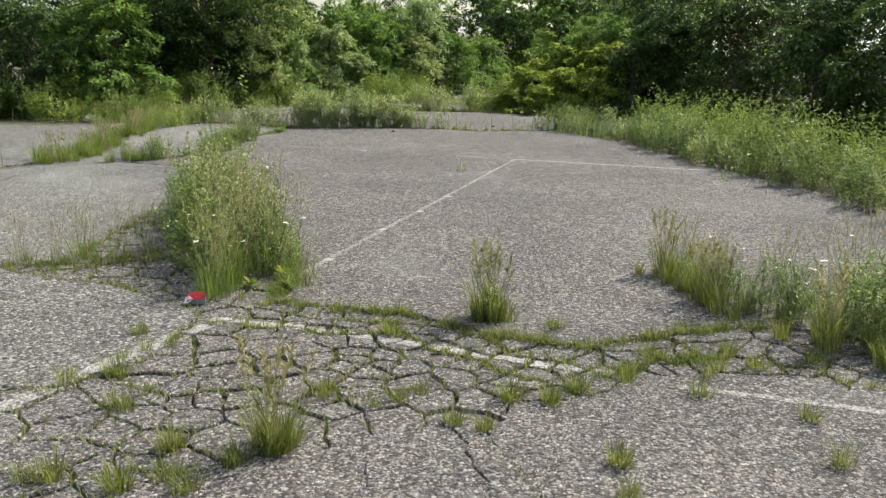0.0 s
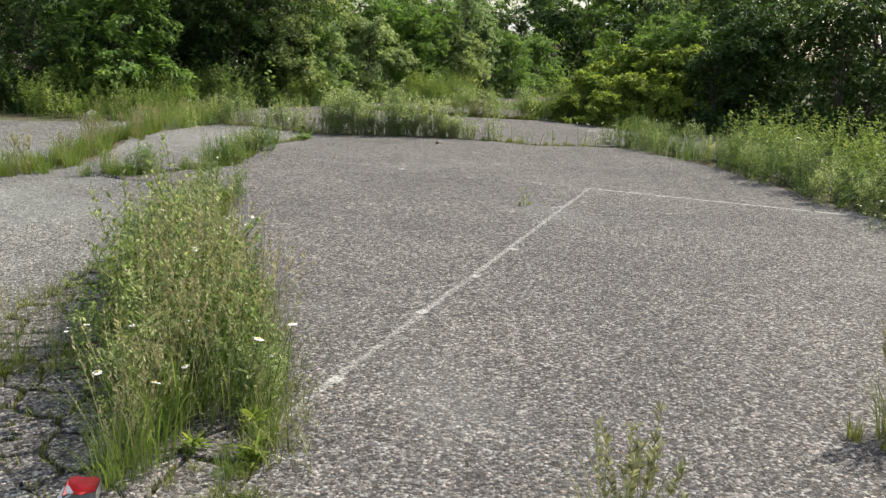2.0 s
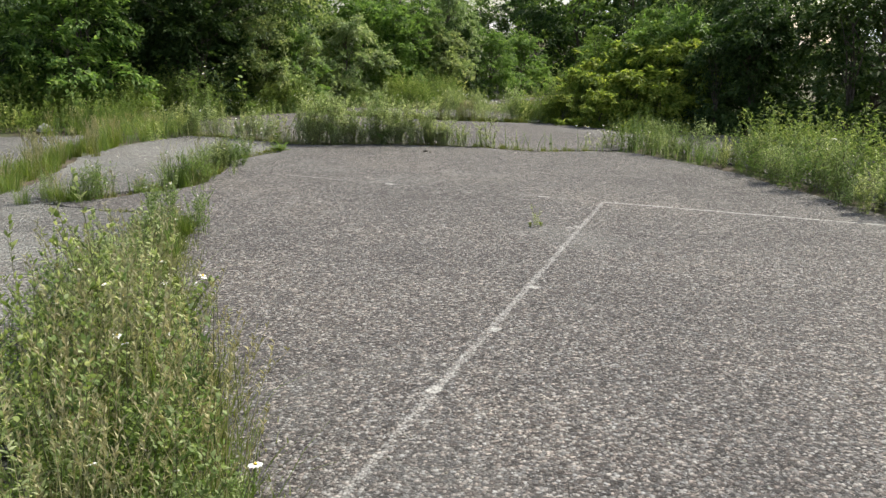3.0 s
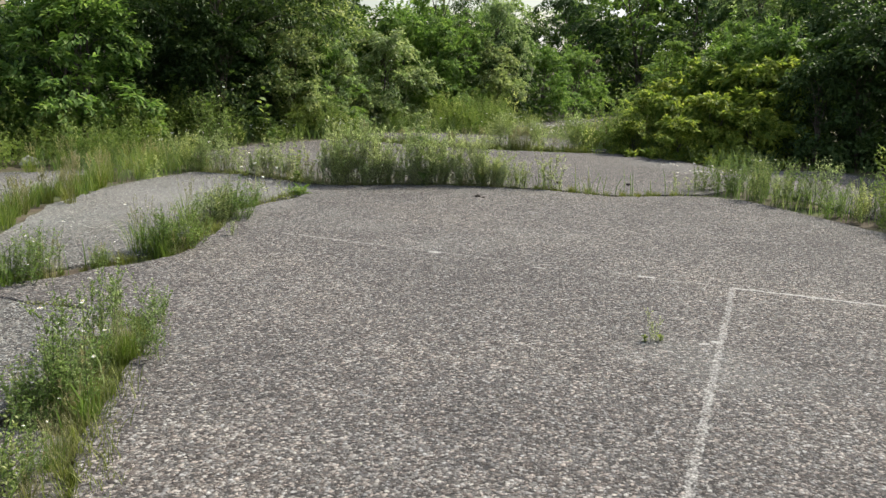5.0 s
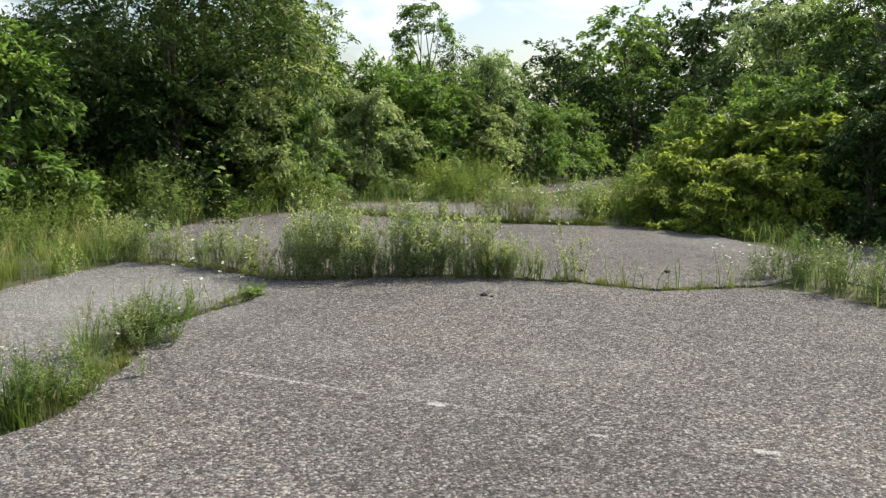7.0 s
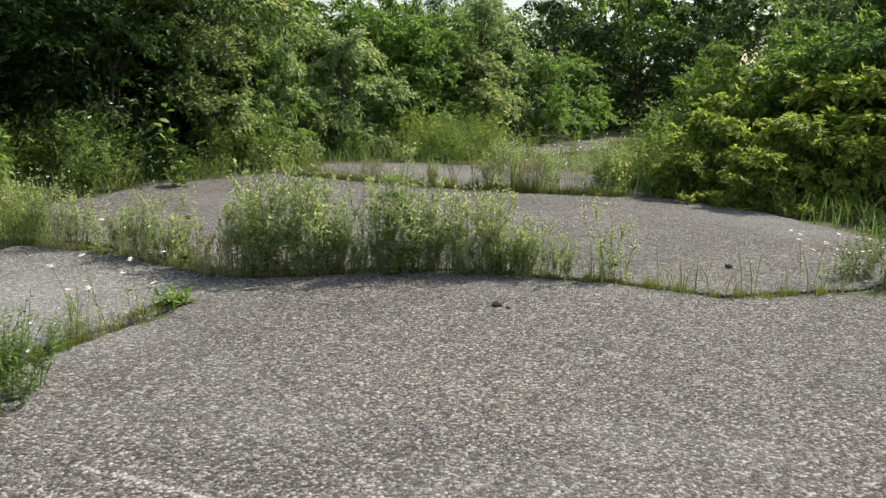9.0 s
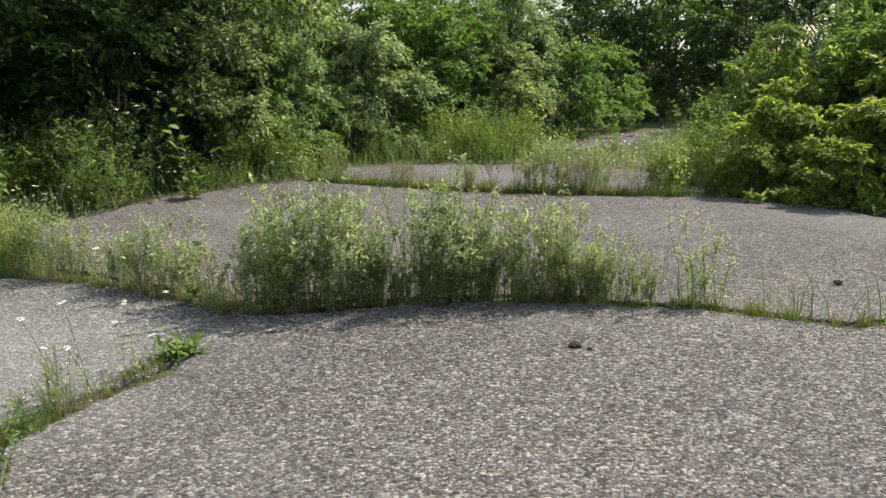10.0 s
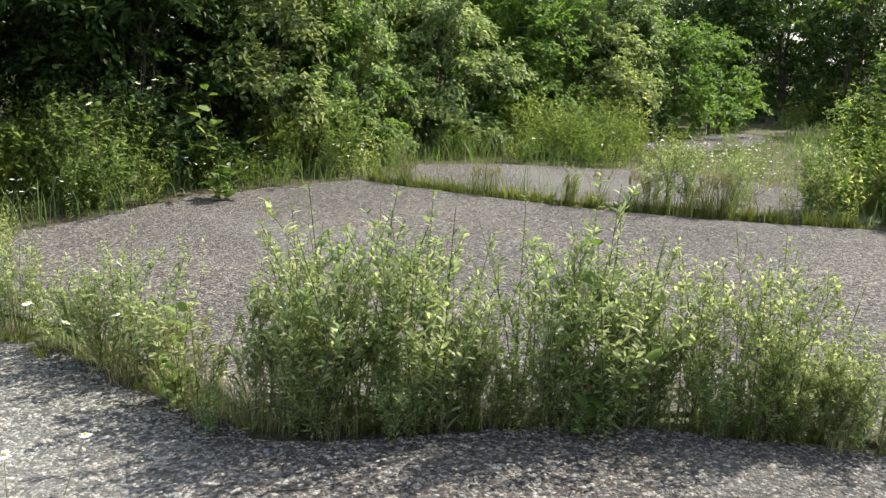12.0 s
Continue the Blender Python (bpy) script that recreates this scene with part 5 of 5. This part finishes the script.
def crack_moss():
    """Low growth that fills the cracks."""
    global rng
    rng = np.random.default_rng(98)
    bag, p, tall = Bag(), [], []
    for seed, outline in CELLS:
        for x, y in outline:
            if rng.uniform() < 0.62 and noise.noise(Vector((x * 2.2, y * 2.2, 0))) > -0.22:
                for _ in range(4):
                    p.append((x + (x - seed[0]) * 0.05 + rng.normal(0, 0.006), y + (y - seed[1]) * 0.05 + rng.normal(0, 0.006), -0.03))
                    tall.append(0.85)
    edges = [(ln, 0.016, 0.9, 90) for ln in CRACKS] + NEAR_GROWTH + FAR_GROWTH
    for line, spread, size, rate in edges:
        for (x0, y0), (x1, y1) in zip(line, line[1:]):
            for _ in range(int(rate * math.hypot(x1 - x0, y1 - y0))):
                t = rng.uniform()
                x, y = wob(x0 + (x1 - x0) * t, y0 + (y1 - y0) * t)
                thick = noise.noise(Vector((x * 3.3, y * 3.3, 5)))
                if thick > -0.25:
                    p += [(x + rng.normal(0, spread), y + rng.normal(0, spread), -0.028) for _ in range(3)]
                    tall += [size * (0.9 + 0.8 * max(0, thick))] * 3
    p, tall = np.array(p), np.array(tall)
    n = len(p)
    add_blades(bag, p, disc_dirs(n), rng.uniform(0.035, 0.08, n) * tall, rng.uniform(0.003, 0.006, n), rng.uniform(0.2, 0.9, n))
    tagged(new("crack_growth", bag.mesh("crack_growth", OLIVE)), "short olive moss and grass filling the asphalt cracks", "grass", kind="stuff")


low_growth()
crack_moss()


# ---- litter and stones ----
def lump(name, x, y, size, mat, label, category, seed, squash=0.6, z=0.0):
    bm = bmesh.new()
    bmesh.ops.create_icosphere(bm, subdivisions=3, radius=size)
    for v in bm.verts:
        n = noise.noise(v.co * (2.2 / size) + Vector((seed, 0, 0))) + 0.4 * noise.noise(v.co * (5 / size) + Vector((0, seed, 0)))
        v.co *= 1 + 0.38 * n
        v.co.z = max(v.co.z * squash, -0.25 * size)
    me = bpy.data.meshes.new(name)
    bm.to_mesh(me)
    bm.free()
    me.materials.append(mat)
    ob = new(name, me)
    ob.matrix_world = pose(x, y, z + 0.25 * size, 0, 0, seed * 40)
    return tagged(ob, label, category)


def crushed_carton():
    """A trodden card carton: grey walls, red inside, one end torn to white."""
    root = tagged(new("card_carton"), "crushed grey card carton with a red inside on the asphalt", "litter")
    shell, lining, flap = bmesh.new(), bmesh.new(), bmesh.new()
    n = 14
    foot, brim, inner, floor_ring = [], [], [], []
    for k in range(n):
        u, front = (k if k < n // 2 else n - 1 - k) / (n // 2 - 1), k < n // 2
        bend = 0.006 * math.sin(5 * u + (0 if front else 2))
        x, y = -0.05 + 0.1 * u, (-0.032 if front else 0.030) * (0.55 + 0.45 * math.sin(math.pi * (0.2 + 0.6 * u))) + bend
        high = (0.026 + 0.012 * u if front else 0.044 + 0.020 * math.sin(2.6 * u + 0.3)) + 0.004 * math.sin(9 * u)
        foot.append(shell.verts.new((x, y, 0)))
        brim.append(shell.verts.new((x * 1.06, y * 1.12, high)))
        inner.append(lining.verts.new((x * 1.0, y * 1.02, high + 0.0005)))
        floor_ring.append(lining.verts.new((x * 0.7, y * 0.5, 0.016)))
    for k in range(n):
        m = (k + 1) % n
        shell.faces.new((foot[k], foot[m], brim[m], brim[k]))
        lining.faces.new((inner[k], inner[m], floor_ring[m], floor_ring[k]))
    shell.faces.new(foot[::-1])
    lining.faces.new(floor_ring)
    tear = [(-0.075, -0.022, 0.004), (-0.045, -0.034, 0.012), (-0.018, -0.026, 0.034), (-0.038, 0.0, 0.044), (-0.062, 0.012, 0.030)]
    low = [flap.verts.new(p) for p in tear]
    top = [flap.verts.new((x, y, z + 0.002)) for x, y, z in tear]
    flap.faces.new(low[::-1])
    flap.faces.new(top)
    for k in range(5):
        flap.faces.new((low[k], low[(k + 1) % 5], top[(k + 1) % 5], top[k]))
    for name, bm, mat, label in (("shell", shell, CARD, "dark grey outside"), ("lining", lining, RED, "bright red inside"), ("flap", flap, WHITE, "torn white flap")):
        me = bpy.data.meshes.new(name)
        bm.to_mesh(me)
        bm.free()
        me.materials.append(mat)
        child(name, me, root, label)
    root.matrix_world = pose(-0.625, 3.36, 0.005, 0, 0, 14)


crushed_carton()
lump("dirt_clod", -0.75, 13.61, 0.032, CLOD, "dark crumbly clod lying on the asphalt", "clod", 1)
lump("dirt_clod", -0.68, 13.57, 0.014, CLOD, "small dark crumb lying on the asphalt", "clod", 2)
lump("dirt_clod", 1.05, 15.07, 0.03, CLOD, "dark crumbly clod lying on the asphalt", "clod", 3)
lump("dirt_clod", 0.16, 14.98, 0.03, CLOD, "dark crumbly clod beyond the weeds", "clod", 4)
lump("stone", -6.85, 14.5, 0.11, STONE, "pale rounded stone at the pavement's edge", "stone", 5, 0.75)


def twig(points, radius, label):
    bag = Bag()
    add_tube(bag, points, np.linspace(radius, radius * 0.4, len(points)), 5)
    tagged(new("twig", bag.mesh("twig", BARK, True)), label, "twig")


twig([(3.62, 10.55, 0.004), (3.72, 10.6, 0.03), (3.82, 10.63, 0.10), (3.9, 10.62, 0.17)], 0.005, "bare dead twig leaning from the weeds")
twig([(-2.45, 13.62, 0.004), (-2.3, 13.68, 0.006), (-2.18, 13.78, 0.007)], 0.003, "thin dead twig lying on the asphalt")


def grit():
    """Loose stones that have come out of the old surface."""
    global rng
    rng = np.random.default_rng(123)
    bag = Bag()
    base = np.array([[1, 0, 0], [0, 1, 0], [-1, 0, 0], [0, -1, 0], [0, 0, 0.8], [0, 0, -0.4]], float)
    tris = np.array([[0, 1, 4], [1, 2, 4], [2, 3, 4], [3, 0, 4], [1, 0, 5], [2, 1, 5], [3, 2, 5], [0, 3, 5]])
    n = 5200
    y = np.concatenate([rng.uniform(3.5, 15.6, n // 2), rng.normal(14.0, 0.9, n - n // 2)])
    x = rng.uniform(-2.4, 3.2, n)
    ok = [k for k in range(n) if inside(COURT, x[k], y[k]) or inside(BEYOND, x[k], y[k])]
    size = (0.003 + 0.008 * rng.uniform(0, 1, n) ** 3)[ok]
    at = np.stack([x[ok], y[ok], np.full(len(ok), 0.0)], 1)
    v = base[None] * rng.uniform(0.6, 1.3, (len(ok), 6, 1)) * size[:, None, None] + at[:, None]
    bag.add(v, tris[None] + np.arange(len(ok))[:, None, None] * 6)
    me = bag.mesh("loose_grit", GRIT)
    tagged(new("loose_grit", me), "loose pale and dark grit on the asphalt", "grit", kind="stuff")


def crumbs():
    """Dark soil and leaf crumbs along the cross crack; their dark colour also deepens the row's shadow."""
    global rng
    rng = np.random.default_rng(124)
    bag = Bag()
    base = np.array([[1, 0, 0], [0, 1, 0], [-1, 0, 0], [0, -1, 0], [0, 0, 0.7]], float)
    tris = np.array([[0, 1, 4], [1, 2, 4], [2, 3, 4], [3, 0, 4]])
    # spread out over the court where the row's shadow band falls
    line = along([(-3.9, 14.55), (-3.3, 14.25), (-2.7, 13.93), (-2.1, 14.06), (-1.1, 14.36), (0.0, 14.32), (0.8, 14.05)], 0.02)
    n = 5200
    at = np.array(line)[rng.integers(len(line), size=n)] + np.stack([rng.normal(0, 0.05, n), -np.abs(rng.normal(0, 0.10, n)) + 0.05], 1)
    size = 0.002 + 0.006 * rng.uniform(0, 1, n) ** 2
    v = base[None] * rng.uniform(0.5, 1.4, (n, 5, 1)) * size[:, None, None] + np.c_[at, np.full(n, -0.001)][:, None]
    bag.add(v, tris[None] + np.arange(n)[:, None, None] * 5)
    tagged(new("soil_crumbs", bag.mesh("soil_crumbs", CLOD)), "dark soil crumbs along the crack, also standing in for the weeds' shadow", "soil", kind="stuff")


crumbs()
GRIT = leaf_material("grit", (0.09, 0.085, 0.08), (0.24, 0.23, 0.22), (0.48, 0.46, 0.43), 0.0, 0.85)
grit()


# ---- distance ----
def hill():
    bm = bmesh.new()
    bmesh.ops.create_grid(bm, x_segments=60, y_segments=24, size=1)
    for v in bm.verts:
        x, y = v.co.x, v.co.y
        h = max(0, 1 - y * y) * (1 - max(0, (x + 0.2) / 1.2) ** 3) * 44 + 5 * noise.noise(Vector((x * 4, y * 4, 0))) * (1 - y * y)
        v.co = (-400 + x * 210, 330 + y * 120, h - 1.5)
    me = bpy.data.meshes.new("hill")
    bm.to_mesh(me)
    bm.free()
    me.materials.append(HILL)
    for p in me.polygons:
        p.use_smooth = True
    tagged(new("hill", me), "distant scrubby brown-green hillside", "hill", kind="structure")


hill()
